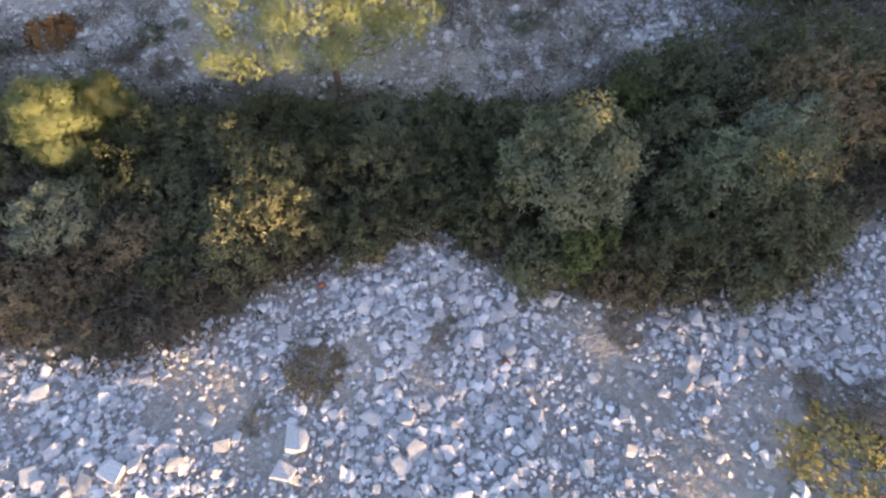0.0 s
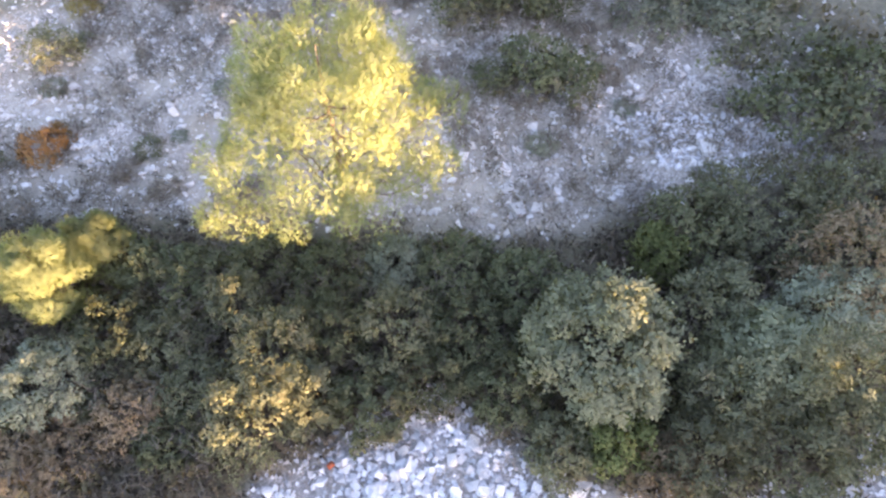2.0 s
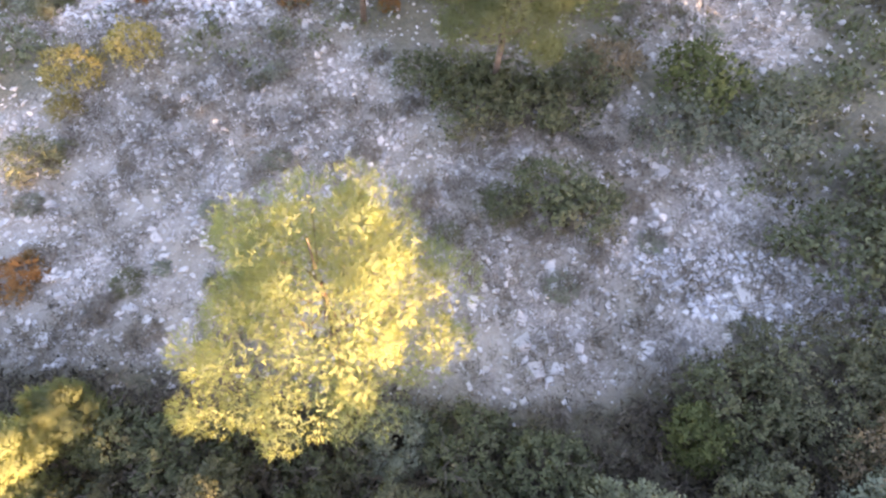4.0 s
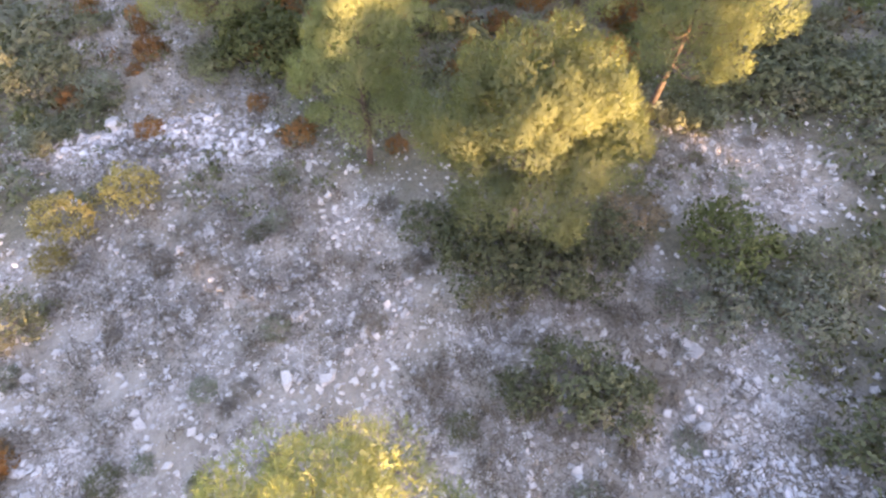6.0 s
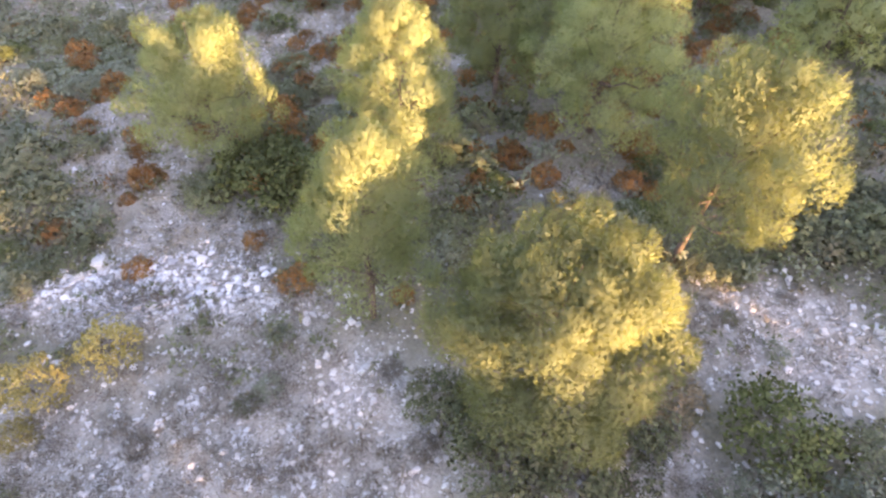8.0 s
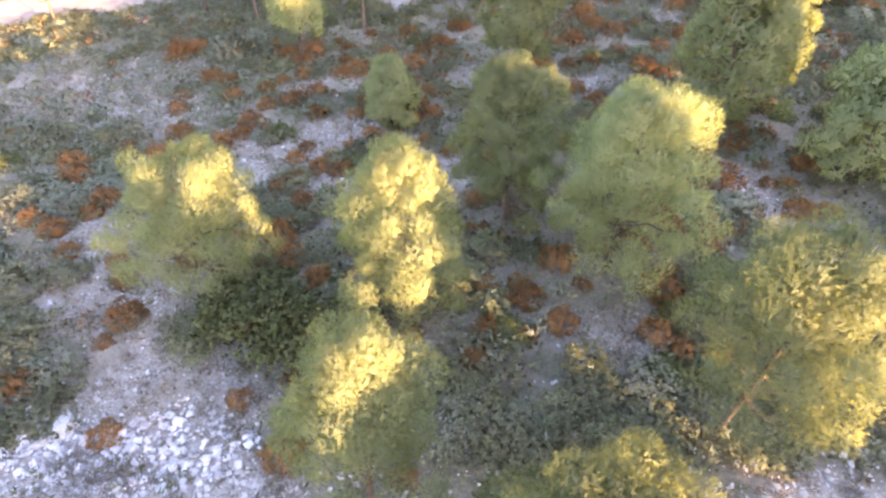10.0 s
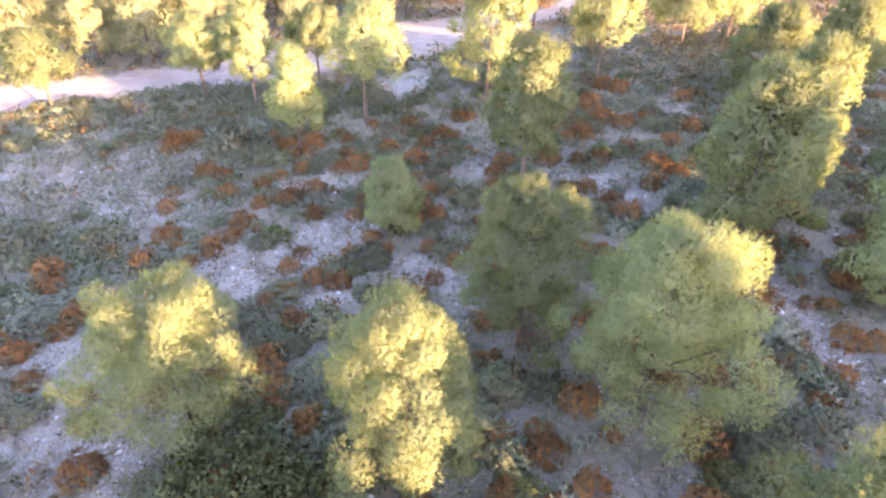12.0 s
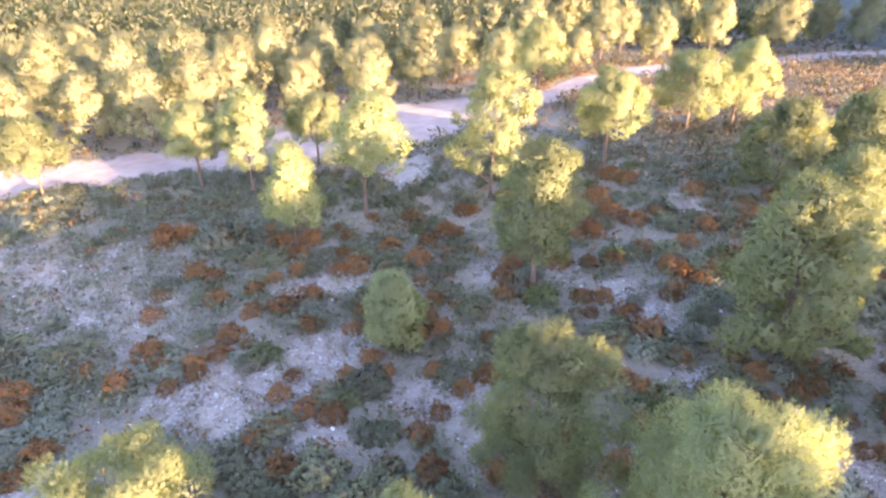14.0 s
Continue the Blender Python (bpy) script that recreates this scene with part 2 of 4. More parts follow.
# open, stony places among the scrub: x, y, half width, half depth
BARE = [(-2.6, 8.6, 5.6, 3.2), (2.25, 9.5, 0.4, 1.7), (1.3, 8.85, 1.2, 0.3), (2.6, 7.0, 2.6, 1.3), (-5.5, 12.9, 1.9, 0.8), (-6.6, 16.2, 1.3, 1.7), (3.9, 11.3, 1.7, 1.1), (-5.4, 21.2, 1.7, 1.1),
        (-8.3, 18.5, 1.1, 0.8), (-0.4, 20.4, 0.4, 1.4), (2.6, 25.9, 0.8, 0.7), (3.4, 24.9, 0.7, 0.8), (4.2, 23.5, 0.8, 0.7), (-2.8, 36, 1.2, 2.0), (-13.0, 27, 4.0, 2.6), (-9.6, 24.6, 2.2, 1.6),
        (-4, 26.3, 1.6, 0.6), (-3.5, 23.2, 1.3, 0.9), (5.8, 18.5, 0.6, 1.7), (7.3, 30.2, 0.6, 1.2), (2.2, 14.8, 1.1, 0.6), (0.2, 26.3, 0.6, 0.8), (-8.5, 24.5, 1.4, 0.9)]


# paler clearings further up the slope
CLEARINGS = [(-5.4, 14.2, 1.4, 0.7), (-6.7, 15.6, 1.4, 0.6), (-8.7, 16.4, 0.8, 0.5), (-3.9, 13.6, 0.7, 0.7), (-4.9, 12.5, 2.4, 0.7), (-7.4, 12.6, 1.1, 0.5), (-5.6, 21.5, 2.0, 1.1), (-4.6, 26.0, 1.5, 0.5),
             (-3.6, 23.1, 0.9, 1.0), (-1.5, 21.0, 0.6, 0.7), (4.4, 21.2, 0.9, 0.4), (-11.7, 29.4, 1.2, 1.0), (-15.7, 29.4, 2.0, 1.0), (-3.5, 20.1, 0.8, 0.4), (0.7, 5.95, 1.3, 0.6)]


def bare(x, y):
    x, y = np.asarray(x, float), np.asarray(y, float)
    v = np.zeros(np.broadcast(x, y).shape)
    for a, b, rx, ry in BARE + CLEARINGS:
        d = np.hypot((x - a) / rx, (y - b) / ry)
        v = np.maximum(v, 1 - smooth(0.75, 1.2, d + 0.16 * wave(1.6 * x, 1.6 * y)))
    return v


def steps(lo, hi, fine, far, n):
    inner = list(np.arange(lo, hi + 1e-6, fine))
    grow = np.geomspace(fine * 1.5, far, n)
    return np.array([lo - d for d in grow[::-1]] + inner + [hi + d for d in grow])


def flat_mesh(name, verts, faces_of, mat, facing=None):
    """A mesh from an array of corners and an array of equal-sided faces; leaves may carry the rounded facing of the clump they grow on."""
    me = bpy.data.meshes.new(name)
    verts, faces_of = np.asarray(verts, np.float32), np.array(faces_of, np.int32)
    if facing is not None:
        a, e, g = (verts[faces_of[:, i]] for i in range(3))
        turned = np.einsum("ij,ij->i", np.cross(e - a, g - a), facing[faces_of[:, 0]]) < 0
        faces_of[turned] = faces_of[turned][:, ::-1]
    k = faces_of.shape[1]
    me.vertices.add(len(verts))
    me.vertices.foreach_set("co", verts.ravel())
    me.loops.add(faces_of.size)
    me.loops.foreach_set("vertex_index", faces_of.ravel())
    me.polygons.add(len(faces_of))
    me.polygons.foreach_set("loop_start", np.arange(0, faces_of.size, k, dtype=np.int32))
    me.polygons.foreach_set("loop_total", np.full(len(faces_of), k, np.int32))
    me.materials.append(mat)
    me.update(calc_edges=True)
    if facing is not None:
        me.normals_split_custom_set_from_vertices(np.asarray(facing, np.float32))
    return me


# bare earth and fine gravel between the blocks: x, y, half width, half depth
EARTH = [(1.6, 2.1, 0.35, 0.5), (1.85, 1.6, 0.4, 0.4), (0.0, 2.5, 0.16, 0.5), (-0.05, 1.9, 0.2, 0.35), (-2.3, 1.7, 0.6, 0.4), (-1.85, 1.5, 0.4, 0.35), (-1.5, 1.2, 0.4, 0.3), (-1.05, 1.95, 0.4, 0.35), (2.3, 1.0, 0.5, 0.4), (3.1, 1.2, 0.8, 0.6)]


def earthy(x, y):
    v = np.zeros(np.broadcast(x, y).shape)
    for a, b, rx, ry in EARTH:
        v = np.maximum(v, 1 - smooth(0.6, 1.3, np.hypot((x - a) / rx, (y - b) / ry) + 0.2 * wave(3 * x, 3 * y)))
    return v


def make_ground():
    xs, ys = steps(-22, 22, 0.28, 2500, 45), steps(-4, 56, 0.28, 2500, 45)
    X, Y = np.meshgrid(xs, ys)
    x, y = X.ravel(), Y.ravel()
    z = land(x, y)
    n, k = len(xs), len(ys)
    i = (np.arange(k - 1)[:, None] * n + np.arange(n - 1)[None, :]).ravel()
    me = flat_mesh("ground", np.c_[x, y, z], np.c_[i, i + 1, i + n + 1, i + n], GROUND)
    hedge = in_hedge(x, y).astype(float)
    rub = np.maximum((y < np.interp(x, [p[0] for p in LOW_EDGE], [p[1] for p in LOW_EDGE]) + 0.2) * (y > -3.0) * (np.abs(x) < 9) * 1.0,
                     0.85 * (1 - smooth(0.7, 1.2, np.hypot((x + 5.2) / 1.7, (y - 13.0) / 0.6))))
    rub = rub * (1 - 0.85 * earthy(x, y))
    litter = np.maximum(hedge, (0.12 + 0.12 * smooth(12.5, 15, y) + (0.78 - 0.26 * smooth(12.5, 15, y)) * (1 - bare(x, y))) * (y > 4))
    track = on_track(x, y)
    for key, val in (("rubble", rub), ("litter", litter * (1 - track)), ("track", track)):
        a = me.attributes.new(key, "FLOAT", "POINT")
        a.data.foreach_set("value", val.astype(np.float32))
    me.polygons.foreach_set("use_smooth", np.ones(len(me.polygons), bool))
    return tagged(new("ground", me), "pale stony limestone ground with dirt track", "ground", kind="structure")


make_ground()

# ---- builders ----


def unit(v):
    return v / np.maximum(np.linalg.norm(v, axis=-1, keepdims=True), 1e-9)


def corners3(p, side, tip, wd, face):
    v = np.stack([p - side * wd / 2, p + side * wd / 2, p + tip], 1).reshape(-1, 3)
    return v, np.arange(len(v)).reshape(-1, 3), np.repeat(face, 3, 0)


def blades(rng, at, way, count, length, width, spread, face):
    """Thin pointed blades that fan out from each place: corners, triangles and facings."""
    p, d = np.repeat(at, count, 0), np.repeat(way, count, 0)
    d = unit(d + spread * rng.normal(size=d.shape))
    side = unit(np.cross(d, rng.normal(size=d.shape)))
    ln = length * rng.uniform(0.65, 1.25, (len(p), 1))
    wd = width * rng.uniform(0.7, 1.3, (len(p), 1))
    return corners3(p, side, d * ln, wd, np.repeat(face, count, 0))


def rosettes(rng, at, way, ball, count, length, width, flat=True):
    """Little balls of leaves at the twig tips, with dark gaps between them."""
    p, d = np.repeat(at, count, 0), np.repeat(way, count, 0)
    o = unit(rng.normal(size=p.shape) + 0.9 * d)
    p = p + o * ball * rng.uniform(0.35, 1.0, (len(p), 1))
    n = unit(0.4 * o + 0.2 * d + 0.9 * rng.normal(size=p.shape))
    side = unit(np.cross(n, 0.7 * o + d + 0.3 * rng.normal(size=p.shape)))
    ln, wd = length * rng.uniform(0.7, 1.25, (len(p), 1)), width * rng.uniform(0.7, 1.3, (len(p), 1))
    face = unit(0.35 * o + d + 0.14 * rng.normal(size=p.shape))
    if not flat:
        return corners3(p, side, n * ln, wd, face)
    v = np.stack([p, p + n * ln * 0.5 + side * wd / 2, p + n * ln, p + n * ln * 0.5 - side * wd / 2], 1).reshape(-1, 3)
    return v, np.arange(len(v)).reshape(-1, 4), np.repeat(face, 4, 0)


def tube(points, radii, sides=7):
    """A tapered round stem through the points: corners and four-sided faces."""
    pts = np.asarray(points, float)
    tang = unit(np.gradient(pts, axis=0))
    ref = np.array([0.31, 0.95, 0.07])
    a = unit(np.cross(tang, ref))
    b = np.cross(tang, a)
    th = np.linspace(0, 2 * np.pi, sides, endpoint=False)
    rad = np.asarray(radii)[:, None, None]
    v = pts[:, None, :] + rad * (np.cos(th)[None, :, None] * a[:, None, :] + np.sin(th)[None, :, None] * b[:, None, :])
    f = []
    for i in range(len(pts) - 1):
        for j in range(sides):
            k = (j + 1) % sides
            f.append((i * sides + j, i * sides + k, (i + 1) * sides + k, (i + 1) * sides + j))
    return v.reshape(-1, 3), np.array(f)


def joined(pieces):
    fs, n = [], 0
    for piece in pieces:
        fs.append(piece[1] + n)
        n += len(piece[0])
    return np.concatenate([piece[0] for piece in pieces]), np.concatenate(fs)


def leafy(name, pieces, mat):
    v, f = joined(pieces)
    return flat_mesh(name, v, f, mat, np.concatenate([piece[2] for piece in pieces]))


def part(name, me, parent, label=""):
    ob = new(name, me)
    ob.parent = parent
    if label:
        ob["label"] = label
    return ob


def thing(name, x, y, label, category, group="", sink=0.0, turn=0.0, size=1.0):
    ob = new(name)
    ob.empty_display_size = 0.1
    ob.matrix_basis = pose(x, y, float(land(x, y)) - sink, 0, 0, turn) @ Matrix.Diagonal((size, size, size, 1))
    return tagged(ob, label, category, group)


def pine_parts(seed, h, r, base=0.1, puffs=64, puff=0.27, shoots=150, needles=8, long=0.07, length=0.05, width=0.006, fill=150, fill_size=(0.07, 0.02), lean=(0.0, 0.0), limbs=30, split=False, top=0.35, low=0.8, mat=None, sides=5, bends=6,
               ragged=1.0, floor=False, whole=0.3):
    """An Aleppo pine: trunk, rising limbs, and many rounded tufts of upright needle shoots that make an uneven crown. Gives (part name, mesh) pairs."""
    rng = np.random.default_rng(seed)
    mat = mat or NEEDLE
    lean = np.array([lean[0], lean[1], 0.0])
    s = np.linspace(0, 1, 9)
    wob = np.cumsum(rng.normal(0, 0.014 * h, (9, 2)), 0) * (s[:, None] ** 0.7)
    axis = np.c_[wob, s * h * 0.93] + lean * (s[:, None] ** 1.4)
    axis[0, 2] = -0.08
    r0 = 0.014 * h + 0.012
    ph = rng.uniform(0, 6.28, 6)
    up = np.array([0.0, 0.0, 1.0])

    def reach(q, az):
        prof = np.interp(q, [0, 0.15, 0.4, 0.7, 0.9, 1], [low, 0.98, 1.0, 0.8, 0.5 + 0.3 * top, top])
        uneven = 0.2 * np.sin(2 * az + ph[0] + 5 * q) * np.sin(8 * q + ph[1]) + 0.13 * np.sin(3 * az + ph[2] - 7 * q) + 0.08 * np.sin(5 * az + ph[3])
        return r * prof * (1 + ragged * uneven)

    def stem(f):
        return np.stack([np.interp(f, s, axis[:, k]) for k in range(3)], -1)

    # tufts: rounded masses at the ends of the limbs, set round the stem
    q = ((np.arange(puffs) + rng.uniform(0.05, 0.95, puffs)) / puffs) ** 0.78
    az = np.arange(puffs) * 2.39996 + rng.normal(0, 0.25, puffs)
    out = np.stack([np.cos(az), np.sin(az), np.zeros(puffs)], -1)
    pr = puff * rng.uniform(0.65, 1.35, puffs) * np.interp(q, [0, 0.8, 1], [1.05, 1.0, 0.75])
    away = np.maximum(reach(q, az) - 0.75 * pr, 0.04 * r) * np.where(q > 0.75, np.sqrt(rng.uniform(0.05, 1, puffs)), rng.choice([1.0, 1.0, 0.85, 0.55], puffs))
    c = stem(base + (0.97 - base) * np.minimum(q, 0.95)) + out * away[:, None]
    c[:, 2] += 0.02 * h * rng.normal(size=puffs) - 0.10 * away * (1 - q)
    c[:, 2] = np.maximum(c[:, 2], base * h + 0.4 * pr if floor else 0.5 * pr)
    body = unit(out * (away / r)[:, None] + up * (0.9 * q - 0.25)[:, None])
    # shoots over the outer and upper side of each tuft
    k = np.repeat(np.arange(puffs), shoots)
    n = unit(rng.normal(size=(len(k), 3)) + 0.55 * out[k] + 0.55 * up)
    at = c[k] + n * pr[k][:, None] * np.array([1.0, 1.0, 0.8]) * rng.uniform(0.72, 1.0, (len(k), 1))
    way = unit(0.55 * n + 0.8 * up + 0.25 * rng.normal(size=n.shape))
    face = unit((1 - whole) * n + whole * body[k] + 0.1 * up)
    tall = long * rng.uniform(0.7, 1.3, (len(k), 1)) * (1 + 0.7 * (n[:, 2:] > 0.55))
    low_at = base * h if floor else 0.03
    at[:, 2] = np.maximum(at[:, 2], low_at)
    j = np.repeat(np.arange(len(k)), needles)
    u = rng.uniform(0, 1, (len(j), 1))
    off = unit(np.cross(way[j], rng.normal(size=(len(j), 3))))
    d = unit(0.75 * way[j] + off * rng.uniform(0.3, 1.4, (len(j), 1)))
    p = at[j] + way[j] * u * tall[j]
    side = unit(np.cross(d, face[j] + 0.5 * rng.normal(size=d.shape)))
    ln, wd = length * rng.uniform(0.7, 1.2, (len(j), 1)), width * rng.uniform(0.7, 1.3, (len(j), 1))
    pieces = [corners3(p, side, d * ln, wd, unit(face[j] + 0.15 * off + 0.1 * rng.normal(size=d.shape)))]
    # the close mass of twigs and needles within each tuft
    if fill:
        k = np.repeat(np.arange(puffs), fill)
        n = unit(rng.normal(size=(len(k), 3)) + 0.25 * out[k] + 0.2 * up)
        p = c[k] + n * pr[k][:, None] * np.array([1.0, 1.0, 0.8]) * rng.uniform(0.45, 0.82, (len(k), 1))
        d = unit(np.cross(n, rng.normal(size=(len(k), 3))) + 0.35 * n + 0.3 * up)
        side = unit(np.cross(d, n + 0.3 * rng.normal(size=n.shape)))
        ln, wd = fill_size[0] * rng.uniform(0.6, 1.3, (len(k), 1)), fill_size[1] * rng.uniform(0.7, 1.3, (len(k), 1))
        pieces.append(corners3(p, side, d * ln, wd, unit((1 - whole) * n + whole * body[k] + 0.12 * rng.normal(size=n.shape))))
        pieces[-1][0][:, 2] = np.maximum(pieces[-1][0][:, 2], low_at)
    res = [("crown", leafy("crown", pieces, mat))]
    wood, limb_wood = tube(axis, r0 * (1 - 0.88 * s), 8), []
    for i in np.linspace(0, puffs - 1, min(limbs, puffs)).astype(int):
        e = c[i]
        f = float(np.clip((e[2] - 0.45 * np.hypot(e[0], e[1])) / h, base * 0.75, 0.93))
        u = np.linspace(0, 1, bends)[:, None]
        line = stem(f) * (1 - u) + e * u
        line[:, 2] -= (0.12 * r * np.sin(np.pi * u[:, 0]))
        line[1:-1] += rng.normal(0, 0.03 * r, (bends - 2, 3))
        limb_wood.append(tube(line, r0 * 0.4 * (1 - 0.5 * f) * (1 - 0.85 * u[:, 0]), sides))
    if split:
        res.append(("trunk", flat_mesh("trunk", *wood, BARK)))
        for w in limb_wood:
            res.append(("limb", flat_mesh("limb", *w, BARK)))
    else:
        res.append(("trunk", flat_mesh("trunk", *joined([wood] + limb_wood), BARK)))
    for _, me in res[1:]:
        me.polygons.foreach_set("use_smooth", np.ones(len(me.polygons), bool))
    return res


def pine(x, y, label, group="pines in the scrub", turn=0.0, **keys):
    ob = thing("pine_tree", x, y, label, "pine tree", group, turn=turn)
    trunk = None
    for name, me in pine_parts(**keys):
        piece = part(name, me, trunk if name == "limb" else ob)
        trunk = piece if name == "trunk" else trunk
    return ob


def shrub_parts(seed, r, h, mat, lobes=24, spots=13, count=7, ball=0.05, leaf=(0.045, 0.028), flat=True, stems=5, lump=(0.2, 0.34)):
    """A shrub: stems that fan out from the ground and rosettes of leaves on uneven lobes of a dome."""
    rng = np.random.default_rng(seed)
    res, at, way = [], [], []
    for i in range(lobes):
        az, el = i * 2.4 + rng.uniform(-0.5, 0.5), math.asin(min(1, (i + 0.3) / lobes)) * rng.uniform(0.75, 1.1)
        c = np.array([math.cos(az) * math.cos(el) * r * (1 - lump[1] * 0.75), math.sin(az) * math.cos(el) * r * (1 - lump[1] * 0.75), h * (0.14 + (0.83 - lump[1] * 0.6) * math.sin(el))])
        c = c * rng.uniform(0.8, 1.12)
        lr = np.array([r, r, 0.75 * h]) * rng.uniform(*lump)
        b = unit(rng.normal(size=(spots, 3)) + np.array([0, 0, 0.4])) * rng.uniform(0.78, 1.05, (spots, 1))
        at.append(np.maximum(c + b * lr, (-9, -9, 0.02)))
        way.append(unit(b + 0.5 * unit(c) + np.array([0, 0, 0.25])))
        if i < stems:
            u = np.linspace(0, 1, 4)[:, None]
            line = u * c + np.sin(u * 3.1) * rng.normal(0, 0.06 * r, 3)
            line[0, 2] = -0.05
            res.append(("stem", flat_mesh("stem", *tube(line, 0.012 * (0.6 + r) * np.array([1, 0.75, 0.5, 0.22]), 5), TWIG)))
    return [("foliage", leafy("foliage", [rosettes(rng, np.concatenate(at), np.concatenate(way), ball, count, leaf[0], leaf[1], flat)], mat))] + res


def cushion_parts(seed, mat, spots=210, count=9, leaf=(0.06, 0.022)):
    """A low rounded cushion of fine upright sprigs, half a metre in radius."""
    rng = np.random.default_rng(seed)
    az, el = rng.uniform(0, 6.283, spots), np.arcsin(rng.uniform(0.02, 1, spots))
    rad = 1 + 0.13 * np.sin(3 * az + rng.uniform(0, 6)) + 0.10 * np.sin(5 * az + 4 * el + rng.uniform(0, 6)) + rng.normal(0, 0.05, spots)
    way = np.stack([np.cos(az) * np.cos(el), np.sin(az) * np.cos(el), np.sin(el)], -1)
    at = way * np.array([0.43, 0.43, 0.42]) * (rad * rng.choice([1, 1, 1, 0.75], spots))[:, None]
    v, f, face = rosettes(rng, at, unit(way + np.array([0, 0, 0.3])), 0.06, count, leaf[0], leaf[1], False)
    v[:, 2] = np.maximum(v[:, 2], 0.01)
    line = np.array([(0, 0, -0.05), (0.02, 0.01, 0.12), (0.05, -0.02, 0.3)])
    return [("foliage", flat_mesh("foliage", v, f, mat, face)), ("stem", flat_mesh("stem", *tube(line, np.array([0.02, 0.015, 0.006]), 5), TWIG))]


def shrub(x, y, name, label, group, turn=0.0, size=1.0, category="shrub", **keys):
    ob = thing(name, x, y, label, category, group, 0.01, turn, size)
    cushion = keys.pop("cushion", False)
    for nm, me in cushion_parts(keys["seed"], keys["mat"], leaf=keys["leaf"]) if cushion else shrub_parts(**keys):
        part(nm, me, ob)
    return ob


def again(ob, x, y, turn, size, squash=1.0):
    """A copy of a thing, set on the ground elsewhere."""
    c = copy_thing(ob, pose(x, y, float(land(x, y)) - 0.01, 0, 0, turn))
    c.scale = (size, size, size * squash)
    return c


def rock_shape(seed, corners=14):
    """A broken limestone block: the hull of a few random corners."""
    rng = np.random.default_rng(seed)
    cube = np.array([(a, c, d) for a in (-1, 1) for c in (-1, 1) for d in (-1, 1)], float)
    p = np.concatenate([cube * rng.uniform(0.3, 1.0, (8, 3)), unit(rng.normal(size=(corners - 8, 3))) * 0.9])
    p = p * np.array([1.0, rng.uniform(0.5, 0.9), rng.uniform(0.32, 0.6)])
    bm = bmesh.new()
    for q in p:
        bm.verts.new(q)
    bmesh.ops.convex_hull(bm, input=list(bm.verts))
    bm.verts.index_update()
    v = np.array([q.co[:] for q in bm.verts])
    f = np.array([[q.index for q in w.verts] for w in bm.faces])
    bm.free()
    return v, f


SHAPES_FINE = [rock_shape(900 + i, 11) for i in range(12)]
SHAPES_LOW = [rock_shape(950 + i, 9) for i in range(10)]


def strewn(name, seed, xy, sizes, shapes, mat, label, category="stones", up=0.25):
    """Many loose stones on the ground as one object."""
    rng = np.random.default_rng(seed)
    z = land(xy[:, 0], xy[:, 1])
    pieces = []
    which = rng.integers(0, len(shapes), len(xy))
    for s, (v, f) in enumerate(shapes):
        idx = np.nonzero(which == s)[0]
        if not len(idx):
            continue
        th = rng.uniform(0, 2 * np.pi, len(idx))
        c, sn = np.cos(th)[:, None], np.sin(th)[:, None]
        tx, ty = rng.normal(0, 0.25, (len(idx), 1)), rng.normal(0, 0.25, (len(idx), 1))
        px, py, pz = v[None, :, 0], v[None, :, 1], v[None, :, 2]
        q = np.stack([c * px - sn * py, sn * px + c * py, pz + tx * px + ty * py], -1) * sizes[idx][:, None, None] / 2
        q += np.stack([xy[idx, 0], xy[idx, 1], z[idx] + up * sizes[idx] * 0.5], -1)[:, None, :]
        off = (np.arange(len(idx)) * len(v))[:, None, None]
        pieces.append((q.reshape(-1, 3), (f[None] + off).reshape(-1, 3)))
    me = flat_mesh(name, *joined(pieces), mat)
    me.polygons.foreach_set("use_smooth", np.zeros(len(me.polygons), bool))
    return tagged(new(name, me), label, category, kind="stuff")


ROCKS = []
for shape in SHAPES_FINE[:8]:
    for mt in (STONE, STONE_PALE):
        ROCKS.append(flat_mesh("rock", *shape, mt))
        ROCKS[-1].polygons.foreach_set("use_smooth", np.zeros(len(ROCKS[-1].polygons), bool))


def rock(x, y, size, i, pale, label, group):
    ob = new("limestone_rock", ROCKS[2 * (i % 8) + int(pale)])
    ob.matrix_basis = pose(x, y, float(land(x, y)) + 0.10 * size, (i * 37) % 23 - 11, (i * 53) % 25 - 12, (i * 71) % 360)
    ob.scale = [size * 0.56] * 3
    return tagged(ob, label, "rock", group)


# ---- pines near the walk ----
pine(-1.36, 5.75, "young Aleppo pine glowing yellow in the low sun", seed=1, h=2.7, r=1.2, puffs=96, puff=0.25, split=True, lean=(0.05, 0.05), top=0.6, base=0.3, low=0.62, ragged=0.9, fill=45, shoots=115, whole=0.1)
pine(0.5, 10.3, "broad bushy Aleppo pine rising over green scrub", seed=2, h=3.2, r=1.3, puffs=125, puff=0.27, split=True, lean=(0.05, 0.0), top=0.85, base=0.42, low=0.8, ragged=0.55)
pine(-1.65, 12.1, "slim Aleppo pine with sunlit top over rubble", seed=3, h=3.5, r=0.84, puffs=62, puff=0.26, split=True, lean=(0.15, 0), top=0.4, low=0.7, base=0.3, ragged=1.3)
pine(3.0, 12.9, "leaning Aleppo pine with one sunlit flank", seed=4, h=3.65, r=1.12, base=0.36, puffs=84, puff=0.3, split=True, lean=(0.6, -0.45), top=0.6, low=0.75, ragged=1.1)
